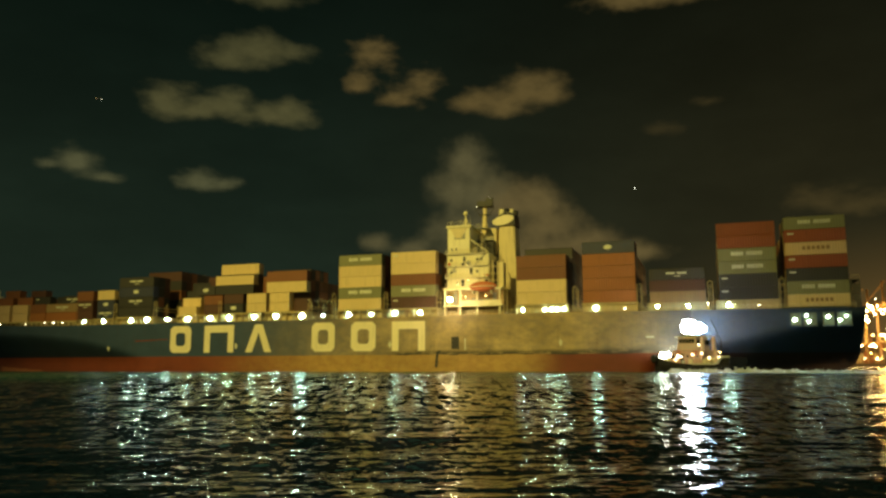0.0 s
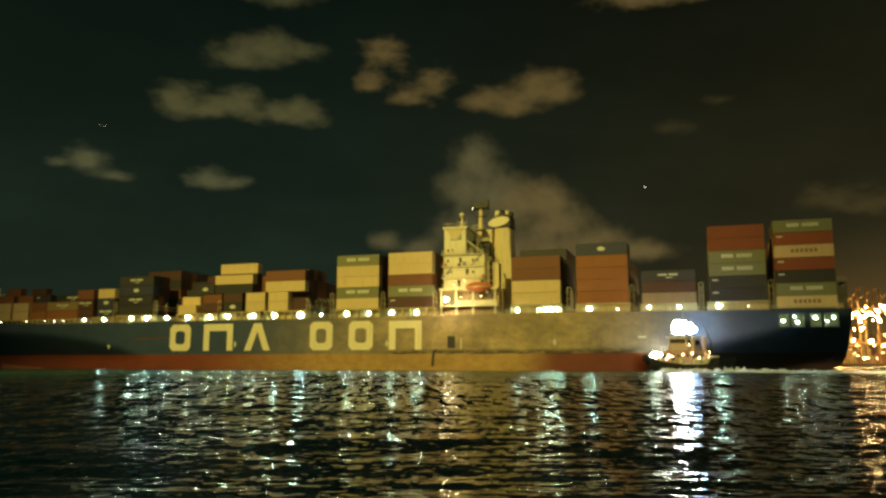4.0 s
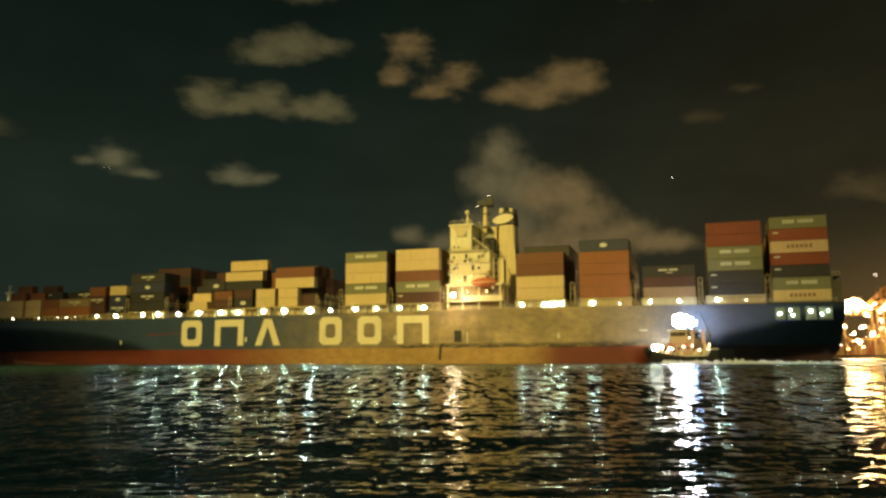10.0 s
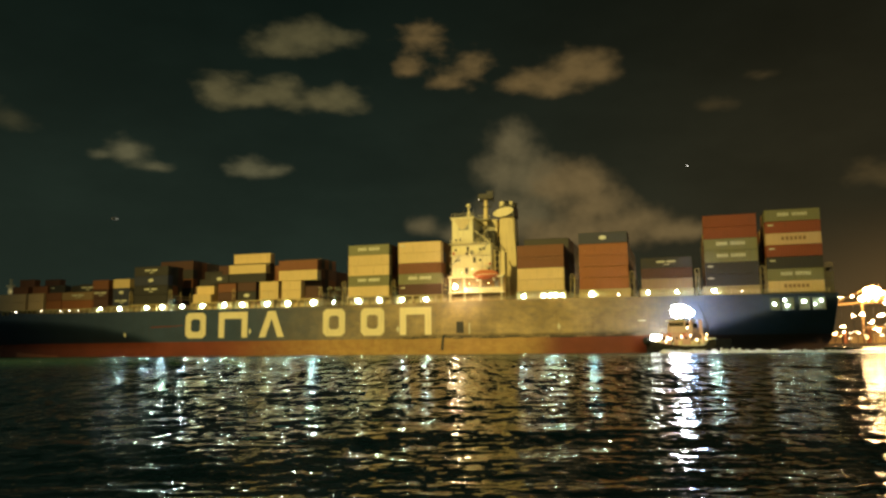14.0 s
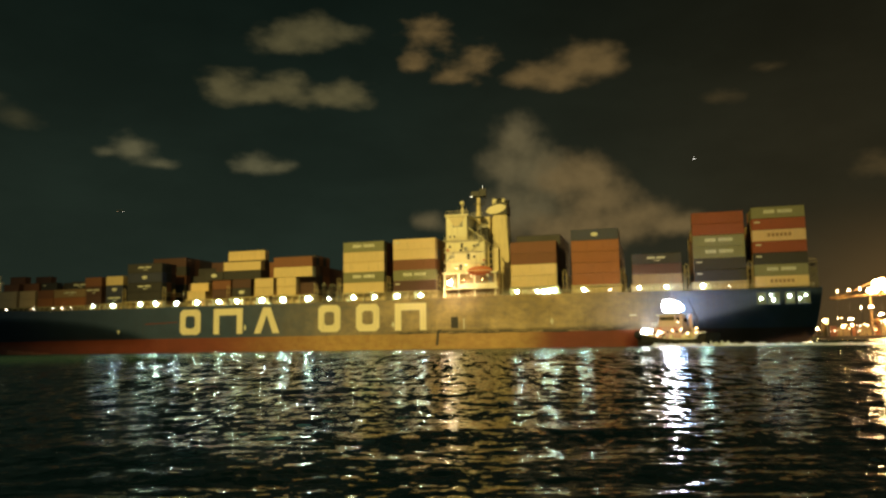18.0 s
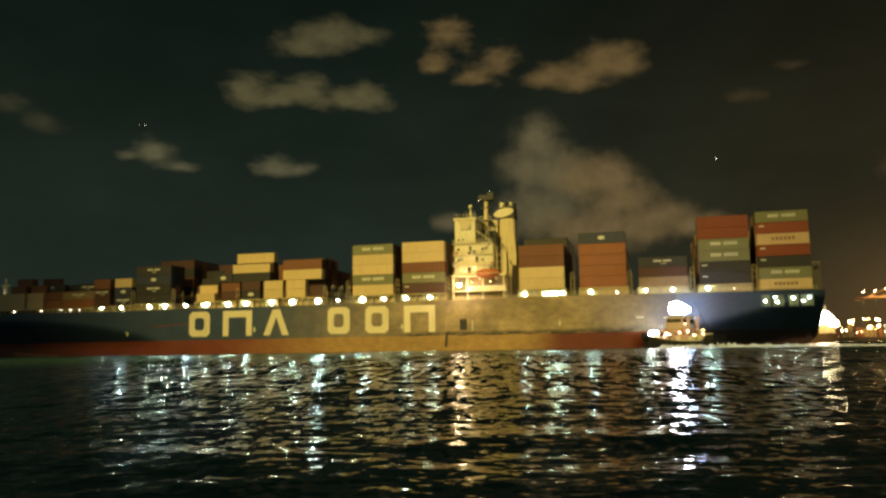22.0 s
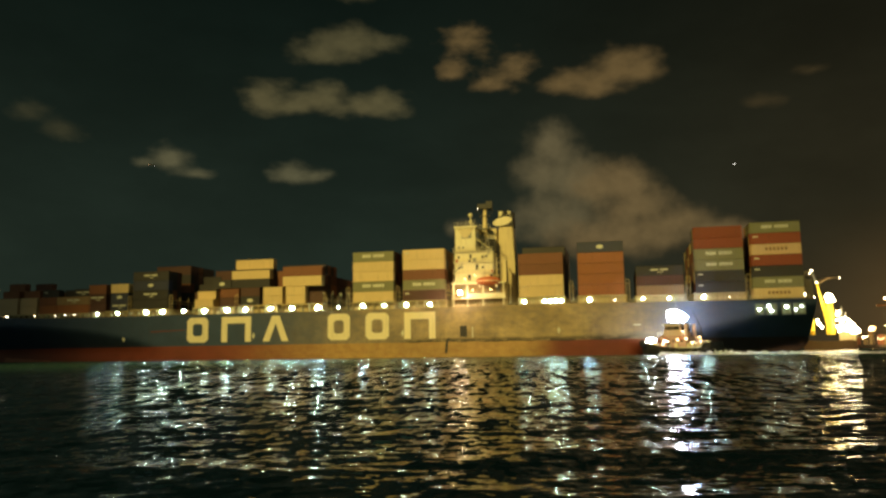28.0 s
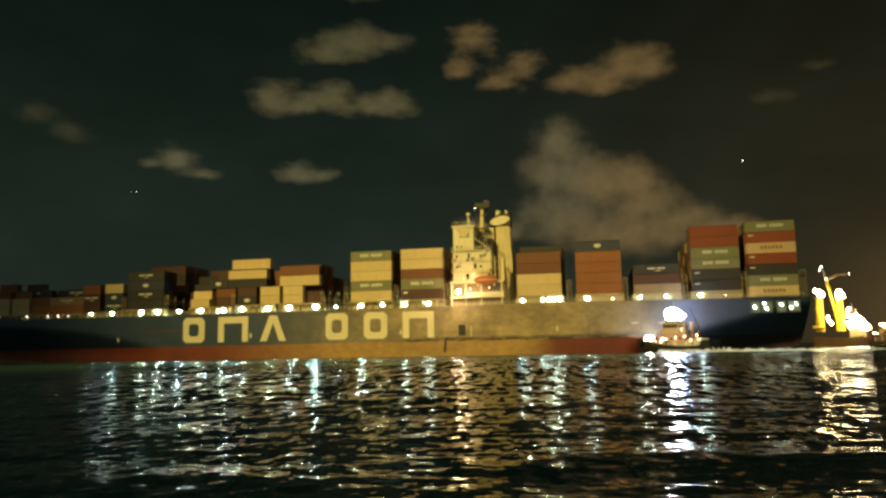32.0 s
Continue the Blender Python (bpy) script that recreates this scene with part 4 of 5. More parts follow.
for x, z, w, h in ((9.8, 22.1, 0.8, 1.6), (12.0, 25.0, 0.7, 1.5), (14.6, 28.0, 0.9, 0.7), (7.6, 25.1, 0.9, 0.5), (10.2, 28.0, 0.6, 1.4), (16.0, 22.0, 0.8, 1.6), (14.0, 17.4, 1.6, 1.4), (7.2, 18.2, 1.2, 2.6), (17.6, 18.4, 1.2, 2.4)):
    y = 0.84 if z > 20 else 2.5
    part("door_recess", B((x - w / 2, y, z - h / 2, x + w / 2, y + 0.12, z + h / 2)), STEEL if w > 0.8 else DARK, ship, "shaded door or locker in the house side")
for k in range(6):
    x, z = 5.6 + clut.random() * 11.0, clut.choice((20.9, 23.5, 26.5, 29.6))
    bm = B((x, 0.35, z, x + clut.uniform(0.3, 0.9), 0.8, z + clut.uniform(0.4, 1.1)))
    part("deck_locker", bm, (ORANGE, STEEL, CREAM, DARK)[k % 4], ship, "small locker on the house deck")
for k in range(3):
    bm = bmesh.new()
    x = 6.4 + k * 2.2
    rod(bm, (x, 2 + k, 36.7), (x + 0.1, 2 + k, 38.4 + k * 0.6), 0.04, 5, 0.02)
    part("whip_aerial", bm, WHITE, ship)
bm = bmesh.new()
rod(bm, (12.8, 11, 40.0), (10.2, 11, 42.8), 0.07, 5)
rod(bm, (12.8, 11, 40.0), (15.4, 11, 42.8), 0.07, 5)
rod(bm, (10.0, 11, 42.8), (15.6, 11, 42.8), 0.08, 5)
part("signal_yard", bm, DARK, mast, "dark signal yard on the mast")
# lifeboat
bm = bmesh.new()
ball(bm, (15.1, 0.7, 20.9), 1, 3.6, 1.35, 1.3, 20, 12)
for v in bm.verts:
    if v.co.z < 20.5:
        v.co.z = 20.5 - (20.5 - v.co.z) * 0.9
    if v.co.z > 21.3:
        v.co.z = 21.3 + (v.co.z - 21.3) * 1.1
boat = part("lifeboat", bm, ORANGE, ship, "orange enclosed lifeboat on its cradle", smooth=True)
part("lifeboat_stripe", B((11.9, -0.68, 20.85, 18.3, -0.6, 21.0)), CREAM, boat)
for x in (12.6, 17.2):
    part("lifeboat_cradle", B((x, -0.3, 19.2, x + 0.3, 1.5, 20.0)), WHITE, ship)
for x, z in ((8.6, 21.8), (11.4, 22.6), (15.8, 18.6), (11.0, 26.5), (10.6, 18.6)):
    lamp = part("wall_lamp", B((x - 0.15, 0.65, z - 0.15, x + 0.15, 0.9, z + 0.15)), STEEL, ship)
    part("bulb", ball(bmesh.new(), (x, 0.55, z), 0.13), LAMP_WARM, lamp)
# foremast
MAST_GLOW = glow("foremast_lamp_glow", (1.0, 0.86, 0.5), 60, near=True)
bm = bmesh.new()
rod(bm, (-161.4, BEAM / 2, 14), (-161.4, BEAM / 2, 25.0), 0.9, 10, 0.7)
fore = part("foremast", bm, WHITE, ship, "white foremast on the forecastle")
part("crosstree", B((-162.8, BEAM / 2 - 0.5, 24.6, -160.0, BEAM / 2 + 0.5, 25.2), (-161.7, BEAM / 2 - 0.3, 25.2, -161.1, BEAM / 2 + 0.3, 27.4)), WHITE, fore)
for z, s in ((20.6, 0.22), (17.4, 0.2)):
    lamp = part("mast_light", B((-160.9, BEAM / 2 - 2.2, z - 0.15, -160.6, BEAM / 2 - 0.7, z)), STEEL, fore)
    part("bulb", ball(bmesh.new(), (-160.7, BEAM / 2 - 2.3, z), s), MAST_GLOW, lamp, "lit mast lamp")
part("forecastle_bulwark", B((-150, 3.0, 14.0, -149.6, BEAM - 3, 17.5)), CREAM, ship)


# ---- containers ----
def container_mesh(length, height):
    """Corrugated steel box, resting on z = 0, near long side at y = 0, left end at x = 0."""
    bm = bmesh.new()
    w = 2.438
    n = int(length / 0.56)
    pitch = (length - 0.3) / n
    for side, y, d in ((0, 0.03, 0.04), (1, w - 0.03, -0.04)):
        prev = None
        for i in range(n * 4 + 1):
            k = i % 4
            x = 0.15 + (i // 4) * pitch + (0, 0.22, 0.5, 0.72)[k] * pitch
            yy = y + (d if k in (1, 2) else 0)
            cur = (bm.verts.new((min(x, length - 0.15), yy, 0.14)), bm.verts.new((min(x, length - 0.15), yy, height - 0.1)))
            if prev:
                bm.faces.new((prev[0], cur[0], cur[1], prev[1]) if side == 0 else (cur[0], prev[0], prev[1], cur[1]))
            prev = cur
    for a in ((0.1, 0.05, 0.1, 0.16, w - 0.05, height - 0.08), (length - 0.16, 0.05, 0.1, length - 0.1, w - 0.05, height - 0.08),
              (0.1, 0.08, height - 0.1, length - 0.1, w - 0.08, height - 0.04), (0.1, 0.08, 0.08, length - 0.1, w - 0.08, 0.14)):
        box(bm, *a)
    return bm


def frame_mesh(length, height):
    bm = bmesh.new()
    w = 2.438
    for x in (0, length - 0.15):
        for y in (0, w - 0.15):
            box(bm, x, y, 0, x + 0.15, y + 0.15, height)
    for y in (0.0, w - 0.1):
        box(bm, 0.15, y, 0, length - 0.15, y + 0.1, 0.14)
        box(bm, 0.15, y, height - 0.1, length - 0.15, y + 0.1, height)
    for x in (0, length - 0.12):
        box(bm, x, 0.15, 0, x + 0.12, w - 0.15, 0.14)
        box(bm, x, 0.15, height - 0.12, x + 0.12, w - 0.15, height)
    return bm


def doors_mesh(length, height):
    """One door leaf with its two locking bars."""
    bm = bmesh.new()
    box(bm, length - 0.1, 0.17, 0.16, length - 0.02, 1.2, height - 0.14)
    for k in (0.25, 0.75):
        box(bm, length - 0.02, 0.17 + k - 0.03, 0.1, length + 0.03, 0.17 + k + 0.03, height - 0.1)
    return bm


MESHES = {}


def mesh_for(kind, length, height, color):
    key = (kind, length, height, color)
    if key not in MESHES:
        bm = {"body": container_mesh, "frame": frame_mesh, "doors": doors_mesh}[kind](length, height)
        MESHES[key] = mesh_of(bm, "container", BOX[color])
    return MESHES[key]


def plain_mesh(length, height, color):
    key = ("plain", length, height, color)
    if key not in MESHES:
        bm = bmesh.new()
        w = 2.438
        box(bm, 0, 0, 0, length, w, height)
        for f in [f for f in bm.faces]:
            r = bmesh.ops.inset_individual(bm, faces=[f], thickness=0.12, depth=-0.05)
        MESHES[key] = mesh_of(bm, "container", BOX[color])
    return MESHES[key]


def container(x, y, z, length, height, color, words="", near=True):
    size = "forty-foot" if length > 7 else "twenty-foot"
    lab = "%s %s steel shipping container stacked on the ship" % (BOX_WORDS[color], size)
    ob = new("shipping_container", mesh_for("body", length, height, color) if near else plain_mesh(length, height, color))
    tagged(ob, lab, "container", group="containers on the ship's deck")
    if near:
        share("container_frame", mesh_for("frame", length, height, color), ob)
        for leaf in (0.0, 1.065):
            share("door_leaf", mesh_for("doors", length, height, color), ob, Matrix.Translation((0, leaf, 0)))
        mid, h = length / 2, height
        if words == "two":
            for a, b in ((-3.2, -0.6), (0.0, 3.4)):
                bm = bmesh.new()
                n = 5 if a < 0 else 8
                step = (b - a) / n
                for i in range(n):
                    box(bm, mid + a + i * step, -0.015, h * 0.42, mid + a + (i + 0.78) * step, 0.02, h * 0.72)
                part("lettering", bm, MARK, ob, "row of pale bars of lettering")
        elif words == "one":
            bm = bmesh.new()
            for i in range(6):
                box(bm, mid - 2.6 + i * 0.95, -0.015, h * 0.40, mid - 2.6 + i * 0.95 + 0.6, 0.02, h * 0.68)
            part("lettering", bm, DARKMARK if color in "WY" else MARK, ob, "row of dark bars of lettering" if color in "WY" else "row of pale bars of lettering")
        elif words == "logo":
            bm = bmesh.new()
            prism(bm, [(mid + 0.95 * math.cos(t), h * 0.52 + 0.55 * math.sin(t)) for t in [2 * math.pi * i / 16 for i in range(16)]], -0.015, 0.02)
            part("emblem", bm, MARK, ob, "pale oval emblem")
        elif words == "line":
            part("lettering", B((mid - 2.3, -0.015, h * 0.5, mid - 0.3, 0.02, h * 0.68), (mid + 0.1, -0.015, h * 0.5, mid + 2.2, 0.02, h * 0.68), (mid - 0.5, -0.015, h * 0.28, mid + 1.0, 0.02, h * 0.36)), MARK, ob, "pale bars of lettering")
        elif words == "tab":
            part("lettering", B((0.6, -0.015, h * 0.62, 1.9, 0.02, h * 0.74)), MARK, ob)
    afloat(ob, Matrix.Translation((x, y, z)))
    return ob


ROW = 2.5
HI, LO = 2.85, 2.55


def stack(x, row, z, length, height, tiers, near=True):
    """tiers from the bottom up: colour letter and kind of marking."""
    for i, t in enumerate(tiers):
        container(x, 0.3 + row * ROW, z + i * (height + 0.055), length, height, t[0], t[1] if len(t) > 1 else "", near)


L40, L20 = 12.19, 6.058
pick = random.Random(11)


HIDDEN = {}


def inner(x, z, length, height, counts, palette="RRNOKBGY"):
    """Rows behind the near one: the top box of each stack is a thing, what lies under it is gathered."""
    for r, n in counts:
        for i in range(n):
            color = pick.choice(palette)
            zz = z + i * (height + 0.055)
            if i == n - 1:
                container(x, 0.3 + r * ROW, zz, length, height, color, "", False)
            else:
                bm = HIDDEN.setdefault(color, bmesh.new())
                y = 0.3 + r * ROW
                box(bm, x, y, zz, x + length, y + 2.438, zz + height)


# aft of the house
stack(84.5, 0, 13.95, L40, 2.79, [("Y", "one"), ("G", "two"), ("K", "tab"), ("C", "tab"), ("W", "one"), ("C", "tab"), ("G", "two")])
inner(84.5, 13.95, L40, 2.79, [(r, 7 if r < 4 else 6) for r in range(1, 13)])
stack(70.4, 0, 15.9, L40, HI, [("K", "tab"), ("K", "tab"), ("G", "two"), ("G", "two"), ("C",), ("C",)])
inner(70.4, 15.9, L40, HI, [(r, 6 if r < 3 else 5) for r in range(1, 13)])
stack(55.2, 0, 15.7, L40, LO, [("T",), ("N",), ("K", "line")])
inner(55.2, 15.7, L40, LO, [(r, 3) for r in range(1, 13)], "KNRN")
stack(39.9, 0, 16.15, L40, HI, [("O",), ("O",), ("O",), ("O",), ("B", "logo")])
inner(39.9, 16.15, L40, HI, [(r, 4 if r > 2 else 5) for r in range(1, 13)], "KNBR")
stack(23.7, 0, 16.15, L40, 2.95, [("Y",), ("Y",), ("R",), ("R",)])
inner(23.7, 16.15, L40, 2.95, [(r, 4) for r in range(1, 4)] + [(r, 5) for r in range(4, 13)], "KKBN")
# forward of the house
stack(-9.5, 0, 16.15, L40, HI, [("N", "tab"), ("G", "two"), ("R",), ("Y",), ("Y", "tab")])
inner(-9.5, 16.15, L40, HI, [(r, 5 if r < 6 else 4) for r in range(1, 13)], "KNBR")
stack(-24.5, 0, 16.15, L40, 2.83, [("Y",), ("G", "two"), ("Y",), ("Y",), ("G", "two")])
inner(-24.5, 16.15, L40, 2.83, [(r, 5 if r < 5 else 4) for r in range(1, 13)], "KNBR")
# low mixed bays
stack(-45.4, 0, 16.15, L20, LO, [("Y",), ("Y",)])
stack(-46.4, 0, 21.4, L40, HI, [("Y",), ("R",)])
inner(-46.4, 16.15, L40, HI, [(r, 4 if r < 5 else 3) for r in range(1, 11)], "RNKO")
stack(-52.6, 0, 16.15, L20, LO, [("Y",), ("Y",)])
stack(-59.9, 0, 16.15, L20, LO, [("K", "logo"), ("N",)])
stack(-66.6, 0, 16.0, L20, LO, [("N",), ("R",)])
stack(-69.2, 0, 21.35, L20, LO, [("K", "logo")])
stack(-62.9, 0, 21.35, L40, LO, [("K",), ("Y",)])
stack(-62.9, 1, 21.35, L40, HI, [("K",), ("K",), ("Y",)])
inner(-60.0, 16.15, L40, LO, [(1, 2)] + [(r, 4) for r in range(2, 10)], "RNKR")
stack(-75.1, 0, 15.75, L20, LO, [("Y",)])
stack(-75.6, 1, 15.75, L20, LO, [("Y",), ("Y",)])
inner(-78.0, 15.75, L20, LO, [(2, 2), (3, 3)] + [(r, 4) for r in range(4, 7)] + [(r, 5) for r in range(7, 11)], "NNNK")
inner(-71.8, 15.75, L20, LO, [(2, 2), (3, 2)] + [(r, 4) for r in range(4, 8)] + [(r, 5) for r in range(8, 11)], "RNN")
stack(-96.4, 0, 15.8, L40, HI, [("K",), ("K", "line"), ("B", "logo"), ("K", "line")])
inner(-96.4, 15.8, L40, HI, [(1, 4), (2, 4)] + [(r, 5) for r in range(5, 11)], "KNNKR")
stack(-104.1, 0, 15.5, L20, 2.75, [("B", "line"), ("B", "logo"), ("Y",)])
inner(-104.1, 15.5, L20, LO, [(r, 3) for r in range(1, 9)], "KNR")
stack(-111.9, 0, 15.3, L20, 2.8, [("N",), ("N", "line"), ("R",)])
inner(-111.9, 15.3, L20, LO, [(r, 3) for r in range(1, 9)], "RNK")
stack(-123.6, 0, 15.2, L40, LO, [("O",), ("T", "line")])
stack(-119.2, 1, 15.2, L20, LO, [("K",), ("K",), ("K", "line")])
inner(-124.6, 15.2, L40, LO, [(r, 3) for r in range(2, 9)], "KNRG")
stack(-129.9, 0, 15.2, L20, LO, [("O",), ("R",)])
stack(-137.0, 0, 15.2, L20, LO, [("W",), ("W",)])
stack(-131.0, 1, 15.2, L20, LO, [("K",), ("N",), ("K", "tab")])
inner(-138.0, 15.2, L20, LO, [(1, 3), (2, 2), (3, 4)] + [(r, 3) for r in range(4, 9)], "NTRK")
stack(-150.4, 0, 15.2, L40, LO, [("W",), ("W",)])
inner(-146.0, 15.2, L20, LO, [(1, 3), (2, 4)] + [(r, 3) for r in range(3, 9)], "RNRR")
stacks = afloat(tagged(new("container_stacks"), "tightly packed dark steel containers behind the outer row", "container", kind="stuff"))
for color, bm in HIDDEN.items():
    part("container_pile", bm, BOX[color], stacks)


# ---- the tug that pushes on the quarter: x forward in its own space ----
tug = tagged(new("tug_boat"), "black-hulled tug with blazing floodlights pushing on the ship's side", "tug")
TUG_LEN, TUG_BEAM = 20.0, 7.6


def tug_half(x, z):
    u = abs(x) / (TUG_LEN / 2)
    h = TUG_BEAM / 2 * (1 - max(0, u - (0.35 if x > 0 else 0.6)) ** 2 * (2.0 if x > 0 else 1.6))
    return max(0.25, h) * (0.86 + 0.14 * min(1, max(0, z + 0.5) / 2.5))


def tug_top(x):
    return 1.7 + 2.3 * max(0, (x + 2) / 12.5) ** 1.6


bm = bmesh.new()
rows = []
for i in range(29):
    x = -TUG_LEN / 2 + TUG_LEN * i / 28
    row = []
    for j in range(7):
        z = -1.0 + (tug_top(x) + 1.0) * j / 6
        h = tug_half(x, z)
        row.append((bm.verts.new((x, -h, z)), bm.verts.new((x, h, z))))
    rows.append(row)
for a, b in zip(rows[:-1], rows[1:]):
    for j in range(6):
        bm.faces.new((a[j][0], b[j][0], b[j + 1][0], a[j + 1][0]))
        bm.faces.new((b[j][1], a[j][1], a[j + 1][1], b[j + 1][1]))
    bm.faces.new((a[5][0], a[5][1], b[5][1], b[5][0]))
for row in (rows[0], rows[-1]):
    for j in range(6):
        bm.faces.new((row[j][0], row[j][1], row[j + 1][1], row[j + 1][0]))
part("tug_hull", bm, BLACK, tug, "black steel tug hull", smooth=True)
# bow fender and side tyres
bm = bmesh.new()
for i in range(9):
    a = -1.2 + 2.4 * i / 8
    x = TUG_LEN / 2 - 1.4 * abs(a) ** 1.7 + 0.2
    ball(bm, (x, a * 2.3, 2.9), 0.75, 1, 0.8, 1.3, 8, 6)
part("bow_fender", bm, BLACK, tug, "thick black rubber bow fender")
tyre_bm = bmesh.new()
for i in range(14):
    t = 2 * math.pi * i / 14
    rod(tyre_bm, (0.42 * math.cos(t), 0, 0.42 * math.sin(t)), (0.42 * math.cos(t + 0.45), 0, 0.42 * math.sin(t + 0.45)), 0.17, 6)
TYRE = mesh_of(tyre_bm, "tyre", BLACK)
for side in (-1, 1):
    for i in range(7):
        x = -8.5 + i * 2.4
        share("fender_tyre", TYRE, tug, Matrix.Translation((x, side * (tug_half(x, 1.0) + 0.15), 0.95)))
for y in (-3.75, 3.75):
    part("tug_bulwark_rail", B((-7.2, y - 0.1, 1.6, -2.0, y + 0.1, 1.85)), MARK, tug, "pale rail along the after bulwark")
deckhouse = block("deckhouse", -3.6, -2.9, 1.6, 3.6, 2.9, 4.6, paint("tug_lower_paint", (0.62, 0.41, 0.33), 0.5), tug, "peach-coloured deckhouse")
for y in (-2.92, 2.92):
    for x in (-2.6, -0.2, 2.2, 3.2):
        part("port_hole", ball(bmesh.new(), (x, y, 3.4), 0.3, 1, 0.3, 1), LAMP_SMALL if x == 2.2 else GLASS, deckhouse)
    part("deckhouse_door", B((0.8, y - 0.03, 1.9, 1.5, y + 0.03, 3.9)), DARK, deckhouse)
for y in (-2.0, 2.0):
    bm = bmesh.new()
    rod(bm, (-3.4, y, 4.0), (-3.4, y, 7.6), 0.5, 10, 0.42)
    part("tug_funnel", bm, TUGRED, tug, "stubby exhaust stack")
wheel = bmesh.new()
prism(wheel, [(-2.4, 4.6), (2.8, 4.6), (2.2, 7.4), (-1.8, 7.4)], -2.3, 2.3)
wheelhouse = part("wheelhouse", wheel, TUGRED, tug, "wheelhouse with a band of dark windows")
for i in range(5):
    x = -1.7 + i * 0.78
    for y in (-2.34, 2.34):
        part("window", B((x + 0.04, y - 0.03, 6.15, x + 0.70, y + 0.03, 7.0)), GLASS, wheelhouse)
for i in range(4):
    y = -2.0 + i * 1.05
    part("window", B((2.20, y, 5.7, 2.62, y + 0.9, 6.8)), GLASS, wheelhouse)
    part("window", B((-2.36, y, 5.7, -2.06, y + 0.9, 6.8)), GLASS, wheelhouse)
part("wheelhouse_roof", B((-2.3, -2.6, 7.4, 2.9, 2.6, 7.58)), WHITE, tug)
bm = bmesh.new()
rod(bm, (0.2, 0, 7.6), (0.2, 0, 15.6), 0.16, 8, 0.06)
for z, w in ((9.2, 1.8), (11.4, 1.2), (13.6, 0.7)):
    rod(bm, (0.2, -w, z), (0.2, w, z), 0.07, 6)
part("tug_mast", bm, STEEL, tug, "thin signal mast")
for x, y, z, s in ((-1.0, -2.2, 9.2, 0.60), (0.0, -2.3, 9.9, 0.70), (1.0, -2.2, 9.3, 0.60), (0.1, -2.4, 8.7, 0.5)):
    lamp = part("floodlight", rod(rod(bmesh.new(), (x, y * 0.8, 7.5), (x, y * 0.8, z), 0.06, 6), (x, y * 0.88, z), (x, y * 0.78, z), s * 0.6, 10), STEEL, tug, "roof floodlight on a post")
    part("lamp_glass", ball(bmesh.new(), (x, y, z), s * 1.1, 1.1, 0.5, 1, 12, 8), LAMP_TUG, lamp, "blinding white lamp glass")
# bank of floodlights on a board, turned outward over the quarter
# dark board is added to keep the bank's light off the ship's hull
board_bm = bmesh.new()
prism(board_bm, [(1.75 * math.cos(t), 0.35 + 1.75 * math.sin(t)) for t in [2 * math.pi * i / 24 for i in range(24)]], -0.12, -0.04)
for x in (-1.2, 1.2):
    rod(board_bm, (x, -0.2, -1.8), (x, -0.2, 0.6), 0.07, 6)
board = part("floodlight_bank", board_bm, DARK, tug, "floodlights on an added dark board, lenses filling out their glare")
board.matrix_basis = pose(0.1, 1.4, 9.3, 0, 0, 30)
# lenses are multiplied to fill out the lamp glare
for x, z, s in ((0.0, 0.3, 0.90), (-0.95, 0.05, 0.66), (0.95, 0.10, 0.66), (0.65, 1.05, 0.60), (-0.65, 1.05, 0.58), (0.0, 1.5, 0.44), (-0.5, -0.65, 0.52), (0.55, -0.62, 0.52), (-1.45, 0.65, 0.30), (1.45, 0.62, 0.28), (-1.3, -0.55, 0.26), (1.35, -0.5, 0.26), (-1.15, 1.45, 0.24), (1.1, 1.5, 0.24)):
    glass = ball(bmesh.new(), (x, 0, z), s, 1, 0.45, 1, 14, 8)
    bmesh.ops.delete(glass, geom=[f for f in glass.faces if f.calc_center_median().y < -0.01], context="FACES")
    part("lamp_glass", glass, LAMP_TUG_NEAR, board, "blinding white lamp glass")
for x, y, z, s in ((7.2, 1.2, 3.7, 0.55), (8.0, 0.6, 3.9, 0.42), (6.6, 1.8, 3.4, 0.5), (7.5, -1.4, 3.8, 0.4), (5.9, 2.2, 3.9, 0.36), (8.6, 0.2, 3.4, 0.3)):
    lamp = part("deck_light", rod(bmesh.new(), (x, y, 2.5), (x, y, z), 0.05, 6), STEEL, tug)
    part("lamp_glass", ball(bmesh.new(), (x, y, z), s), glow("deck_light_glow", (0.95, 1, 0.9), 70), lamp)
for x, y, z in ((-4.6, -2.2, 4.2), (4.8, -2.6, 4.4), (-5.2, -2.8, 3.0), (-6.4, -2.4, 3.2), (-0.5, -3.1, 2.8), (2.0, -3.1, 3.0)):
    lamp = part("side_light", B((x - 0.1, y, z - 0.2, x + 0.1, y + 0.2, z)), STEEL, tug)
    part("lamp_glass", ball(bmesh.new(), (x, y - 0.08, z), 0.2), LAMP_WARM, lamp)
TUG_BULB = glow("tug_deck_bulb_glow", (1.0, 0.72, 0.45), 13)
for x, y, z in ((-7.2, 2.0, 3.2), (-3.9, 3.1, 3.9), (-1.6, 3.1, 3.7), (1.2, 3.1, 3.3), (-2.9, 2.6, 5.7), (5.6, 2.2, 3.6), (-5.4, 2.9, 3.0), (2.6, 3.1, 2.7)):
    lamp = part("side_light", B((x - 0.1, y - 0.2, z - 0.2, x + 0.1, y, z)), STEEL, tug)
    part("lamp_glass", ball(bmesh.new(), (x, y + 0.08, z), 0.19), TUG_BULB, lamp)
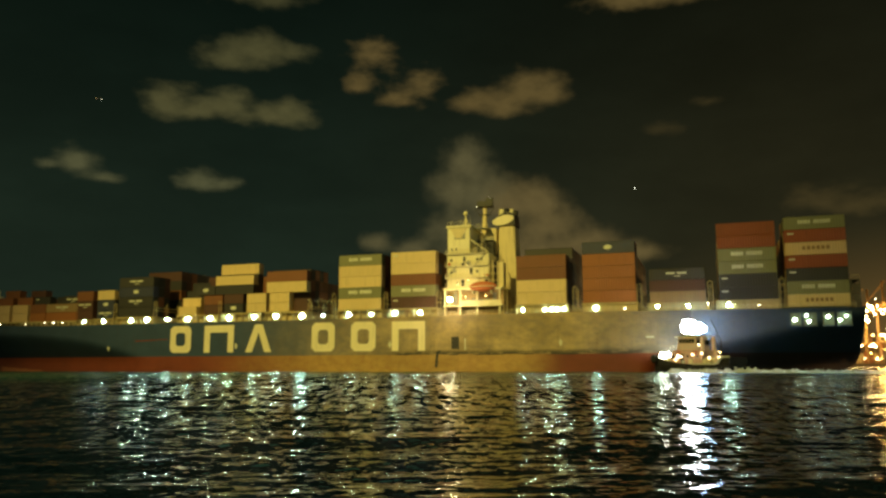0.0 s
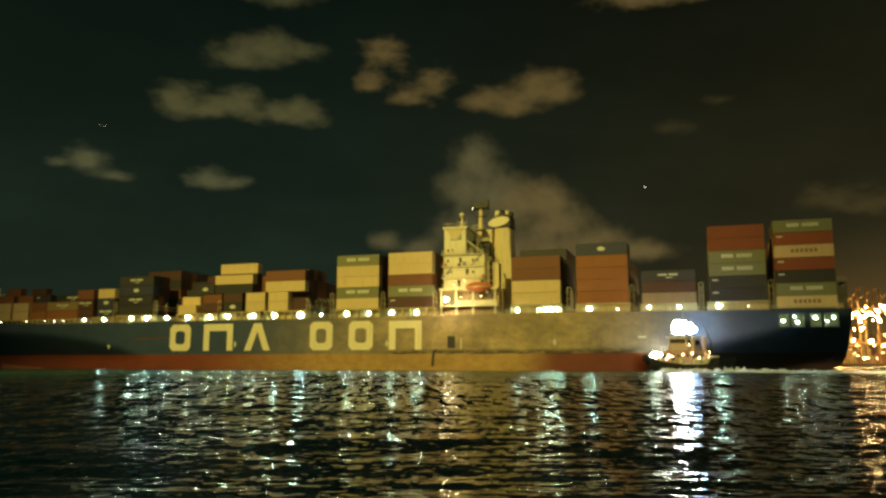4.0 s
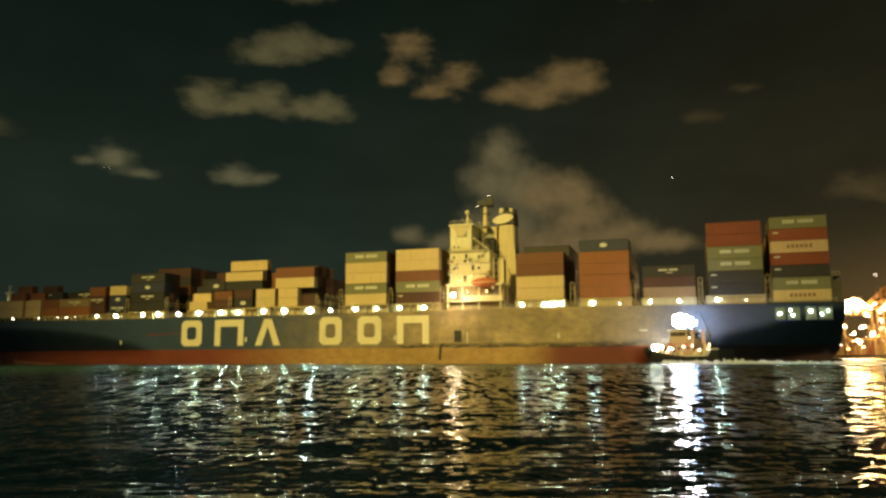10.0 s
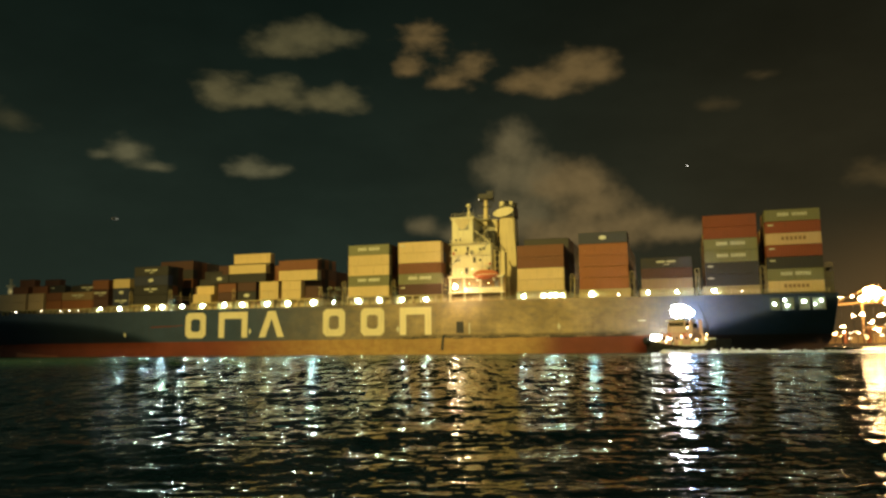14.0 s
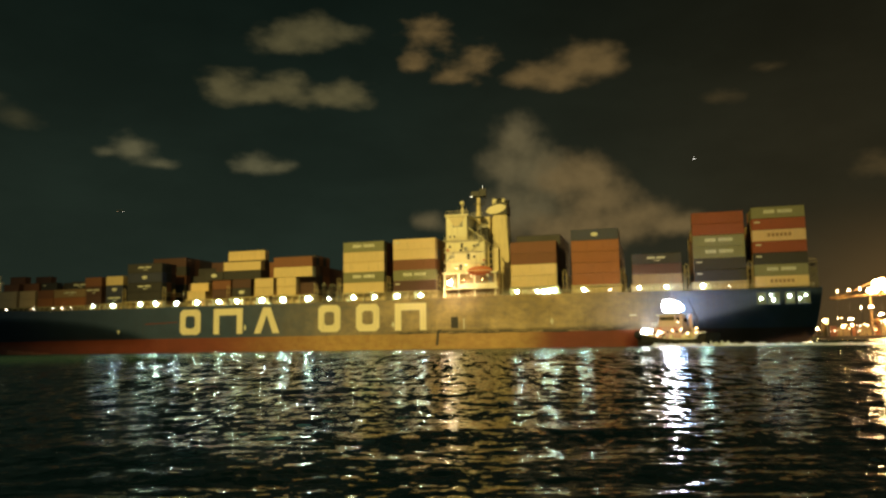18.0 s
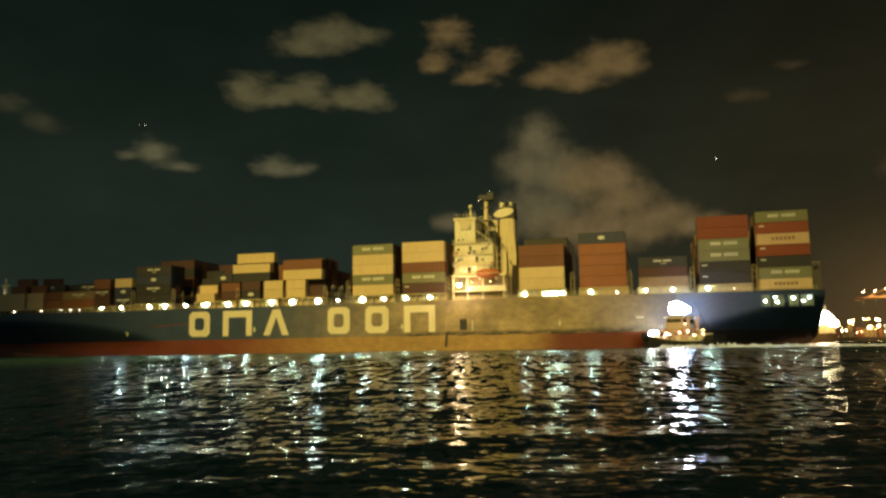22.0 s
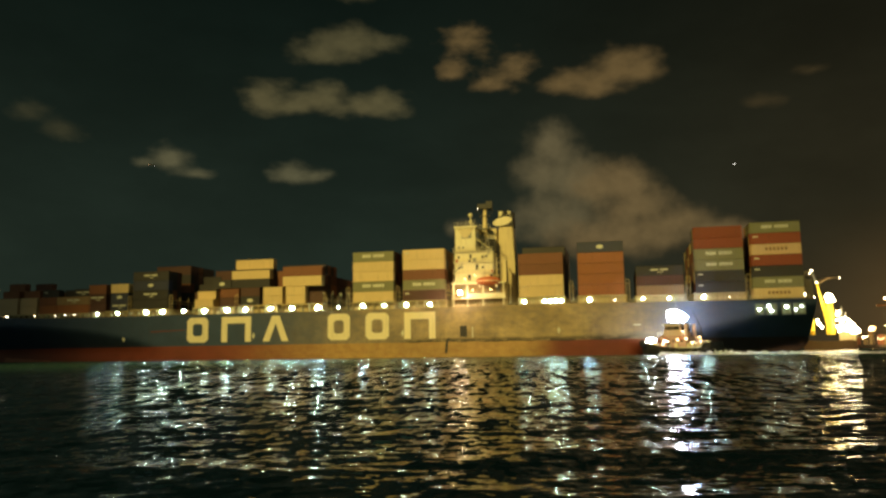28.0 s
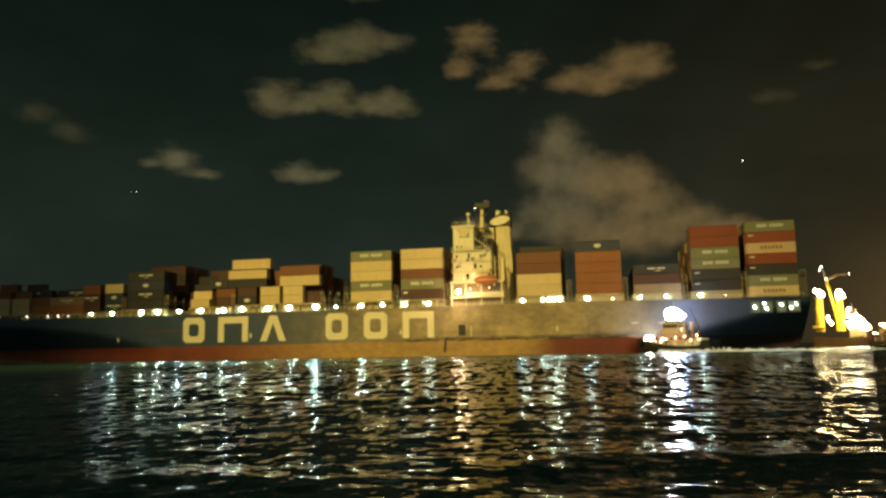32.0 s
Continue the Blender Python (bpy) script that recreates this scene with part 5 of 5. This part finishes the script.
for x, y in ((-6.6, 2.3), (-5.0, 2.5), (5.3, 1.9)):
    bm = bmesh.new()
    rod(bm, (x - 0.7, y, 2.5), (x + 0.7, y, 2.5), 0.55, 12)
    box(bm, x - 0.5, y - 0.4, 1.6, x + 0.5, y + 0.4, 2.1)
    part("life_raft", bm, WHITE, tug, "white life-raft drum in its cradle")
for x, z, h in ((-8.0, 1.7, 1.5), (-6.9, 1.7, 2.0), (6.4, 2.2, 1.2)):
    bm = bmesh.new()
    rod(bm, (x, 2.6, z), (x, 2.6, z + h), 0.34, 10, 0.28)
    ball(bm, (x, 2.6, z + h), 0.42, 1, 1, 0.7)
    part("deck_vent", bm, TUGRED, tug, "mushroom vent on the tug's deck")
bm = bmesh.new()
for i in range(10):
    rod(bm, (-4.0 + i * 0.9, 2.85, 4.6), (-4.0 + i * 0.9, 2.85, 5.6), 0.04, 5)
for h in (5.1, 5.6):
    rod(bm, (-4.0, 2.85, h), (4.1, 2.85, h), 0.04, 5)
part("deckhouse_rail", bm, MARK, tug, "pale pipe railing round the house top")
for x, w, h, mat, name in ((-1.2, 0.9, 1.1, WHITE, "gear_locker"), (3.2, 0.7, 0.9, TUGRED, "gear_locker"), (0.6, 0.5, 0.8, MARK, "gear_locker"), (-4.4, 0.6, 1.0, WHITE, "gear_locker")):
    bm = bmesh.new()
    box(bm, x - w / 2, 3.0, 1.6, x + w / 2, 3.4, 1.6 + h)
    box(bm, x - w / 2 - 0.05, 2.97, 1.6 + h, x + w / 2 + 0.05, 3.43, 1.68 + h)
    part(name, bm, mat, tug, "small deck locker beside the house")
for x in (-2.2, 1.9):
    ring = bmesh.new()
    for k in range(10):
        a, b = 2 * math.pi * k / 10, 2 * math.pi * (k + 1) / 10
        rod(ring, (x + 0.36 * math.cos(a), 2.96, 4.1 + 0.36 * math.sin(a)), (x + 0.36 * math.cos(b), 2.96, 4.1 + 0.36 * math.sin(b)), 0.09, 6)
    part("life_ring", ring, paint("life_ring_red", (0.6, 0.07, 0.03), 0.5), tug, "red life ring on the house side")
# stern gear: towing winch, hook, gantry arm
bm = bmesh.new()
rod(bm, (-4.6, -1.0, 2.6), (-4.6, 1.0, 2.6), 0.7, 12)
box(bm, -5.4, -1.4, 1.6, -3.9, -1.0, 3.2)
box(bm, -5.4, 1.0, 1.6, -3.9, 1.4, 3.2)
part("towing_winch", bm, STEEL, tug, "towing winch on the after deck")
bm = bmesh.new()
rod(bm, (-5.8, -1.0, 1.7), (-5.8, -1.0, 6.6), 0.22, 8)
rod(bm, (-5.8, -1.0, 6.6), (-3.4, -1.4, 11.2), 0.16, 8, 0.1)
rod(bm, (-5.8, -1.0, 4.6), (-4.6, -1.2, 8.8), 0.08, 6)
part("deck_crane", bm, DARK, tug, "slim deck crane with a raised jib")
bm = bmesh.new()
prism(bm, [(-10.2, 1.7), (-7.6, 1.7), (-8.4, 2.9), (-10.2, 3.1)], -3.2, 3.2)
part("stern_bulwark", bm, BLACK, tug)
bm = bmesh.new()
rod(bm, (-7.2, 3.4, 1.7), (-8.6, 3.4, 3.1), 0.18, 6)
rod(bm, (-8.6, 3.4, 3.1), (-10.3, 3.35, 3.2), 0.18, 6)
part("stern_rail", bm, MARK, tug, "pale stern rail")

TUG_AT = pose(64.6, -8.2, 0, 0, 0, 180 - 33)
AFLOAT.append((tug, TUG_AT))


# wash driven aft by the tug
def make_wash():
    rng = random.Random(9)
    bm = bmesh.new()
    # low ragged ridges of froth, highest at the tug's stern
    for lane, length, high in ((0.0, 62, 1.25), (-2.6, 48, 0.9), (2.4, 54, 0.9), (-5.0, 34, 0.5)):
        rows = []
        n = int(length * 3)
        for i in range(n + 1):
            u = i / n
            x, y = 62.0 + abs(lane) * 0.9 + u * length, -14.0 + lane - 7 * u + 0.5 * math.sin(i * 0.31 + lane) + 0.3 * math.sin(i * 0.83)
            w = 0.8 + 1.3 * u
            h = (high * (1 - u) ** 1.5 + 0.08) * rng.uniform(0.3, 1.15) * min(1.0, 0.2 + u * 9)
            rows.append([bm.verts.new((x + rng.uniform(-0.1, 0.1), y + d * w * rng.uniform(0.7, 1.3), z)) for d, z in ((-1.5, 0.0), (-0.6, h * rng.uniform(0.3, 0.7)), (0, h), (0.7, h * rng.uniform(0.3, 0.7)), (1.5, 0.0))])
        for a, b in zip(rows[:-1], rows[1:]):
            if rng.random() < 0.12:
                continue
            for k in range(4):
                bm.faces.new((a[k], b[k], b[k + 1], a[k + 1]))
    for i in range(5200):
        u = rng.random() ** 1.7
        x = 60 + u * 70
        y = -14.5 - 7 * u + rng.gauss(0, 1.8 + 3.2 * u)
        r = rng.uniform(0.06, 0.40) * (1.1 - 0.6 * u)
        n = rng.randint(5, 7)
        ph = rng.uniform(0, 6)
        c = bm.verts.new((x, y, rng.uniform(0.05, 0.24) * (1.1 - 0.8 * u) * (3.5 if rng.random() < 0.16 * max(0, 0.6 - u) else 1.0)))
        ring = [bm.verts.new((x + r * rng.uniform(0.6, 1.5) * 1.8 * math.cos(ph + 6.283 * k / n), y + r * rng.uniform(0.6, 1.2) * math.sin(ph + 6.283 * k / n), 0.02)) for k in range(n)]
        for k in range(n):
            bm.faces.new((c, ring[k], ring[(k + 1) % n]))
    m, nt, bsdf = nodes_of("foam")
    bsdf.inputs["Base Color"].default_value = (0.66, 0.74, 0.80, 1)
    bsdf.inputs["Roughness"].default_value = 0.7
    return afloat(tagged(new("foam", mesh_of(bm, "foam", m)), "churned white foam astern of the tug", "foam", kind="stuff"))


make_wash()


# ---- the far shore ----
def at(bearing, dist, h=0.0):
    return Vector((dist * math.sin(radians(bearing)), dist * math.cos(radians(bearing)), h))


FAR = 900.0
QUAY = paint("quay_concrete", (0.11, 0.095, 0.07), 0.8)
FAR_STEEL = paint("gantry_paint", (0.30, 0.18, 0.07), 0.5)
bm = bmesh.new()
for i in range(40):
    b0, b1 = 10 + i * 0.8, 10 + (i + 1) * 0.8
    p, q = at(b0, FAR), at(b1, FAR)
    v = [bm.verts.new(c) for c in ((p.x, p.y, -1), (q.x, q.y, -1), (q.x, q.y, 3.2), (p.x, p.y, 3.2), (p.x * 1.4, p.y * 1.4, 3.2), (q.x * 1.4, q.y * 1.4, 3.2))]
    bm.faces.new((v[0], v[1], v[2], v[3]))
    bm.faces.new((v[3], v[2], v[5], v[4]))
tagged(new("quay", mesh_of(bm, "quay", QUAY)), "low concrete quay on the far shore", "quay", kind="structure")


def far_lamp(bearing, elev, size, mat, dist=FAR - 6, parent=None, cat="lamp", label="glowing orange floodlight on the far quay"):
    z = 1.4 + dist * math.tan(radians(elev))
    bm = bmesh.new()
    p = at(bearing, dist)
    if parent is None:
        rod(bm, (p.x, p.y + 1.5, 3.1), (p.x, p.y + 1.5, z), 0.25, 6)
        post = tagged(new("quay_lamp", mesh_of(bm, "quay_lamp", DARK)), label, cat, group="lamps on the far quay")
    else:
        post = parent
    rr = random.Random(int(bearing * 100))
    # extra heads spread around each lamp stand for its glare
    for _ in range(24 if size > 5 else 6 if size > 1.5 else 3):
        bm = bmesh.new()
        ball(bm, (p.x + rr.gauss(0, size * 0.75), p.y, z + rr.gauss(0, size * 0.42)), size * rr.uniform(0.2, 0.42), 1.3, 0.6, 0.8, 9, 6)
        part("lamp_head", bm, mat, post, "glowing lamp head, spread out to stand for glare")
    return post


def gantry(bearing, height, span, dist=FAR, boom=50):
    """A ship-to-shore crane with legs, braces and booms."""
    g = tagged(new("quay_crane"), "orange-lit steel gantry crane on the far quay", "crane", group="cranes on the far quay")
    c = at(bearing, dist, 3.0)
    r = Vector((math.cos(radians(bearing)), -math.sin(radians(bearing)), 0))
    f = Vector((math.sin(radians(bearing)), math.cos(radians(bearing)), 0))

    def bar(name, a, b, w):
        bm = bmesh.new()
        rod(bm, c + r * a[0] + f * a[1] + Vector((0, 0, a[2])), c + r * b[0] + f * b[1] + Vector((0, 0, b[2])), w, 6)
        return part(name, bm, FAR_STEEL, g)
    s, h = span / 2, height
    for x in (-s, s):
        for y in (0, 18):
            bar("crane_leg", (x, y, 0), (x, y, h), 1.15)
        bar("crane_brace", (x, 0, h * 0.35), (x, 18, h * 0.35), 1.2)
        bar("crane_brace", (x, 0, h * 0.35), (x, 18, h * 0.95), 0.9)
    for z in (0.35, 0.95):
        for y in (0, 18):
            bar("crane_beam", (-s, y, h * z), (s, y, h * z), 1.5)
    for x in (-s * 0.3, s * 0.3):
        bar("crane_boom", (x, -boom * 0.6, h * 0.97), (x, boom * 0.7, h * 0.97), 1.3)
        bar("crane_stay", (x, 9, h * 1.35), (x, -boom * 0.5, h), 0.6)
        bar("crane_mast", (x, 0, h), (x, 9, h * 1.35), 1.1)
    bar("crane_boom", (-boom, 4, h * 0.90), (s, 4, h * 0.97), 1.5)
    bar("crane_stay", (0, 4, h * 1.35), (-boom * 0.8, 4, h * 0.92), 0.6)
    return g


for b, h, sp in ((31.7, 56, 22), (28.6, 44, 26), (30.2, 50, 14), (34.5, 60, 24), (33.0, 62, 20), (30.9, 58, 26)):
    g = gantry(b, h, sp, FAR, 50 if b in (31.7, 28.6, 34.5) else 28)
    for k in range(7):
        far_lamp(b + (k - 3) * 0.28, 3.0 + 0.28 * math.sin(k * 2.1) + (0.5 if b > 31 else 0.1), 1.9 if k in (3, 4) else 1.2, LAMP_PORT, FAR - 24, g)
for b, e, s, mat in ((29.8, 5.25, 1.0, LAMP_SMALL), (32.4, 4.2, 1.1, LAMP_SMALL), (28.45, 3.35, 7.5, LAMP_PORT), (28.0, 3.25, 2.0, LAMP_PORT), (29.0, 3.3, 2.4, LAMP_PORT), (25.9, 3.05, 0.9, LAMP_PORT), (26.6, 3.1, 0.9, LAMP_PORT),
                     (27.3, 3.15, 1.1, LAMP_PORT), (25.1, 1.2, 1.6, LAMP_WARM), (26.1, 0.75, 2.2, LAMP_WARM), (26.6, 1.2, 1.5, LAMP_PORT), (27.3, 1.9, 1.3, LAMP_PORT), (27.8, 2.0, 1.6, LAMP_PORT), (28.3, 1.5, 1.6, LAMP_PORT),
                     (28.6, 1.0, 1.8, LAMP_PORT), (27.5, 0.75, 1.2, LAMP_SMALL), (27.0, 0.75, 1.2, LAMP_SMALL), (29.4, 1.5, 2.2, LAMP_PORT), (29.9, 1.8, 1.4, LAMP_WARM), (30.4, 1.3, 1.4, LAMP_WARM), (31.2, 1.6, 2.0, LAMP_PORT),
                     (32.0, 1.2, 1.8, LAMP_PORT), (32.9, 1.7, 2.0, LAMP_PORT), (24.9, 1.15, 1.2, LAMP_PORT), (24.4, 0.9, 0.8, LAMP_WARM), (30.9, 2.4, 1.4, LAMP_PORT), (29.9, 2.9, 1.1, LAMP_PORT), (33.6, 2.6, 2.2, LAMP_PORT), (31.8, 2.9, 2.2, LAMP_PORT)):
    far_lamp(b, e, s, mat)


# sheds and stacked boxes along the far quay
rng = random.Random(3)
SHED = paint("shed_wall", (0.42, 0.30, 0.13), 0.7)
for k in range(26):
    brg = 24.2 + k * 0.42 + rng.uniform(-0.1, 0.1)
    w, h = rng.uniform(4, 9), rng.uniform(4, 13)
    p = at(brg, FAR + rng.uniform(6, 30))
    bm = B((-w / 2, -3, 3.2, w / 2, 3, 3.2 + h))
    box(bm, -w / 2 - 0.3, -3.3, 3.2 + h, w / 2 + 0.3, 3.3, 3.6 + h)
    shed = tagged(new("quay_shed", mesh_of(bm, "quay_shed", SHED if k % 3 else BOX["O"])), "orange-lit shed on the far quay", "building", group="sheds on the far quay")
    shed.matrix_basis = Matrix.Translation((p.x, p.y, 0)) @ Matrix.Rotation(-radians(brg), 4, "Z")
# container stacks behind the cranes, lit by the quay lamps
for k in range(46):
    brg = 27.6 + k * 0.16
    tall = int(4 + 9 * abs(math.sin(k * 1.7)) * (1.0 if brg > 29 else 0.4))
    p = at(brg, FAR + 34 + 9 * (k % 3))
    bm = bmesh.new()
    for lv in range(tall):
        box(bm, -1.25 + 0.1 * (lv % 2), -6, 3.2 + lv * 2.6, 1.25 + 0.1 * (lv % 2), 6, 5.7 + lv * 2.6)
    stack = tagged(new("quay_container_stack", mesh_of(bm, "quay_container_stack", (SHED, FAR_STEEL, BOX["Y"], BOX["O"])[k % 4])), "tall stack of yellow-lit containers on the far quay", "containers", group="container stacks on the far quay")
    stack.matrix_basis = Matrix.Translation((p.x, p.y, 0)) @ Matrix.Rotation(-radians(brg), 4, "Z")
for k in range(26):
    brg = 28.7 + k * 0.21 + rng.uniform(-0.08, 0.08)
    far_lamp(brg, rng.choice((1.6, 1.9, 2.3, 2.7, 3.1, 3.5)), rng.uniform(0.9, 2.0), rng.choice((LAMP_WARM, LAMP_PORT, LAMP_PORT)), FAR + 18)
for k in range(40):
    brg = 24.0 + k * 0.27 + rng.uniform(-0.1, 0.1)
    far_lamp(brg, rng.choice((0.45, 0.6, 0.8, 1.0, 1.3)), rng.uniform(0.5, 1.4), rng.choice((LAMP_WARM, LAMP_PORT, LAMP_PORT, LAMP_SMALL)), FAR - 4)


# ---- crane vessel lying beyond the stern ----
VD = 420.0
for brg, high in ((21.52, 20.5), (22.70, 20.0), (23.5, 12.0)):
    work_data = bpy.data.lights.new("work_light", "POINT")
    work_data.energy = 3200
    work_data.color = (1.0, 0.86, 0.45)
    work_data.shadow_soft_size = 0.8
    new("work_light", work_data).location = at(brg, VD - 7, high)
barge = tagged(new("crane_vessel"), "floodlit dredger with two raised yellow crane arms", "vessel")


def vpt(b, e, deep=0.0):
    d = VD + deep
    p = at(b, d)
    return Vector((p.x, p.y, 1.42 + VD * math.tan(radians(e))))


bm = bmesh.new()
c = at(22.6, VD)
r = Vector((math.cos(radians(22.6)), -math.sin(radians(22.6)), 0))
f = Vector((math.sin(radians(22.6)), math.cos(radians(22.6)), 0))
prev = None
for i in range(13):
    s = -11.5 + 23 * i / 12
    w = 5 * (1 - (abs(s) / 12.5) ** 4)
    cur = [bm.verts.new(c + r * s + f * y + Vector((0, 0, z))) for y, z in ((-w * 0.85, -1), (-w, 4.2 + 0.8 * (s / 12) ** 2), (w, 4.2 + 0.8 * (s / 12) ** 2), (w * 0.85, -1))]
    if prev:
        for k in range(3):
            bm.faces.new((prev[k], cur[k], cur[k + 1], prev[k + 1]))
    else:
        bm.faces.new(cur)
    prev = cur
bm.faces.new(prev[::-1])
part("barge_hull", bm, paint("barge_paint", (0.30, 0.16, 0.09), 0.6), barge, "rust-brown hull")
for b0, e0, b1, e1 in ((21.46, 0.8, 21.52, 3.05), (22.68, 0.8, 22.70, 2.95)):
    bm = bmesh.new()
    rod(bm, vpt(b0, e0), vpt(b1, e1), 2.0, 12, 1.6)
    column = part("crane_column", bm, YELLOW, barge, "thick yellow crane column")
    for e in (1.45, 2.2):
        bm = bmesh.new()
        rod(bm, vpt(b0, e), vpt(b0, e + 0.05), 2.15, 12)
        part("column_flange", bm, YELLOW, column)
    bm = bmesh.new()
    rod(bm, vpt(b1, e1 - 0.02), vpt(b1, e1 + 0.06), 2.4, 12)
    part("lamp_platform", bm, STEEL, column, "round lamp platform")
bm = bmesh.new()
rod(bm, vpt(22.52, 1.6), vpt(22.05, 4.2), 0.85, 8, 0.55)
boom = part("crane_boom", bm, YELLOW, barge, "slim raised yellow boom")
bm = bmesh.new()
rod(bm, vpt(22.05, 4.2), vpt(21.80, 5.1), 0.55, 8, 0.4)
rod(bm, vpt(21.80, 5.1), vpt(21.66, 4.95), 0.4, 8, 0.25)
rod(bm, vpt(21.66, 4.95), vpt(21.66, 4.65), 0.25, 8, 0.2)
part("boom_head", bm, STEEL, boom, "grey hooked boom head")
bm = bmesh.new()
rod(bm, vpt(22.07, 4.18), vpt(22.75, 4.52), 0.42, 6)
rod(bm, vpt(22.75, 4.52), vpt(23.40, 4.50), 0.36, 6, 0.22)
rod(bm, vpt(22.10, 4.35), vpt(22.75, 4.62), 0.10, 5)
part("fly_jib", bm, paint("dull_yellow_steel", (0.30, 0.19, 0.07), 0.6), barge, "dull folded fly jib")
bm = bmesh.new()
rod(bm, vpt(21.0, 1.1, -2), vpt(21.7, 1.05, -2), 0.9, 8)
part("bucket_arm", bm, YELLOW, barge)
box(bm2 := bmesh.new(), -3.5, -3, 0, 3.5, 3, 6)
deckhouse2 = part("barge_deckhouse", bm2, CREAM, barge, "floodlit deckhouse")
deckhouse2.matrix_basis = Matrix.Translation(c + r * 7.5 + Vector((0, 0, 4.2))) @ Matrix.Rotation(-radians(22.6), 4, "Z")
WORK = glow("work_lamp_glow", (1.0, 0.84, 0.50), 42, near=True)
jit = random.Random(17)
spots = [(22.0, 1.5, 0.7), (24.3, 1.05, 0.6), (21.80, 5.08, 0.30), (21.68, 4.85, 0.24), (22.03, 4.25, 0.26), (23.42, 4.5, 0.2), (21.95, 1.75, 0.55), (22.15, 1.3, 0.6)]
# lamps multiplied into clusters as wide as their glare
for b, e in ((21.52, 3.30), (22.70, 3.18)):
    spots += [(b + jit.uniform(-0.26, 0.26), e + jit.uniform(-0.24, 0.26), jit.uniform(0.45, 0.75)) for _ in range(11)]
for k in range(40):
    u = jit.random()
    spots.append((23.1 + 1.15 * u, 0.9 + (1.6 - 1.3 * u) * jit.random(), jit.uniform(0.35, 0.8)))
for b, e, s in spots:
    lamp_bm = bmesh.new()
    ball(lamp_bm, vpt(b, e, -3), s, 1.1, 0.6, 0.9, 9, 6)
    part("work_lamp", lamp_bm, WORK, barge, "work lamp, multiplied to fill out the glare")
bm = bmesh.new()
for k in range(5):
    rod(bm, vpt(23.4 + 0.2 * k, 0.6, 1), vpt(23.4 + 0.2 * k, 2.6 - 0.35 * k, 1), 0.3, 6)
part("lamp_post", bm, STEEL, barge)


# ---- a small drone hovering over the harbour ----
drone = tagged(new("drone"), "small dark quadcopter drone with two lit lamps", "drone")
bm = B((-0.17, -0.12, -0.06, 0.17, 0.12, 0.06))
bmesh.ops.bevel(bm, geom=bm.edges[:], offset=0.03, segments=1, affect="EDGES")
part("drone_body", bm, DARK, drone)
for sx, sy in ((-1, -1), (1, -1), (-1, 1), (1, 1)):
    bm = bmesh.new()
    rod(bm, (sx * 0.12, sy * 0.08, 0.0), (sx * 0.36, sy * 0.28, 0.03), 0.022, 6)
    arm = part("drone_arm", rod(bm, (sx * 0.36, sy * 0.28, -0.08), (sx * 0.36, sy * 0.28, 0.08), 0.035, 8), DARK, drone)
    part("rotor", B((sx * 0.36 - 0.19, sy * 0.28 - 0.012, 0.082, sx * 0.36 + 0.19, sy * 0.28 + 0.012, 0.09)), DARK, arm)
part("drone_lamp", ball(bmesh.new(), (0.36, -0.30, -0.09), 0.055), glow("drone_lamp_glow", (1.0, 0.96, 0.9), 1.6), drone, "lit white lamp")
part("drone_lamp", ball(bmesh.new(), (-0.36, -0.30, -0.09), 0.045), glow("drone_tail_glow", (1.0, 0.45, 0.35), 0.5), drone, "dim red lamp")
# seconds, bearing and height in degrees
DRONE_WAY = [
    (0, -21.67, 17.94), (2, -21.58, 16.21), (3, -21.71, 16.11), (6, -22.93, 14.99), (7, -23.24, 13.38), (8, -23.60, 13.08), (9, -23.70, 13.21),
    (10, -23.45, 12.94), (11, -23.93, 12.93), (12, -23.81, 12.14), (13, -24.50, 10.25), (14, -23.83, 9.06), (17, -24.57, 8.57), (19, -23.29, 11.11),
    (20, -24.49, 12.98), (21, -24.59, 14.70), (22, -24.18, 15.44), (24, -24.62, 15.94), (28, -24.75, 13.18), (30, -24.55, 12.33), (32, -26.39, 11.33),
]


# ---- ways of the moving things ----
def motions():
    rows = [(r[0], ship_pose(r)) for r in SHIP_WAY]
    for ob, m in AFLOAT:
        walk(ob, [(t, p @ m) for t, p in rows])
    for ob, drift in CLOUDS:
        walk(ob, [(0.0, pose(0, 0, 0, 0, 0, drift)), (16.0, pose(0, 0, 0)), (DURATION, pose(0, 0, 0, 0, 0, -drift))])
    walk(drone, [(t, Matrix.Translation(at(b, 120.0, 1.42 + 120.0 * math.tan(radians(e)))) @ pose(0, 0, 0, 0, 0, 24)) for t, b, e in DRONE_WAY])
    walk(SEA, [(0.0, pose(-1.6, 2.6, 0)), (16.0, pose(0, 0, 0)), (DURATION, pose(1.6, -2.6, 0))])


motions()
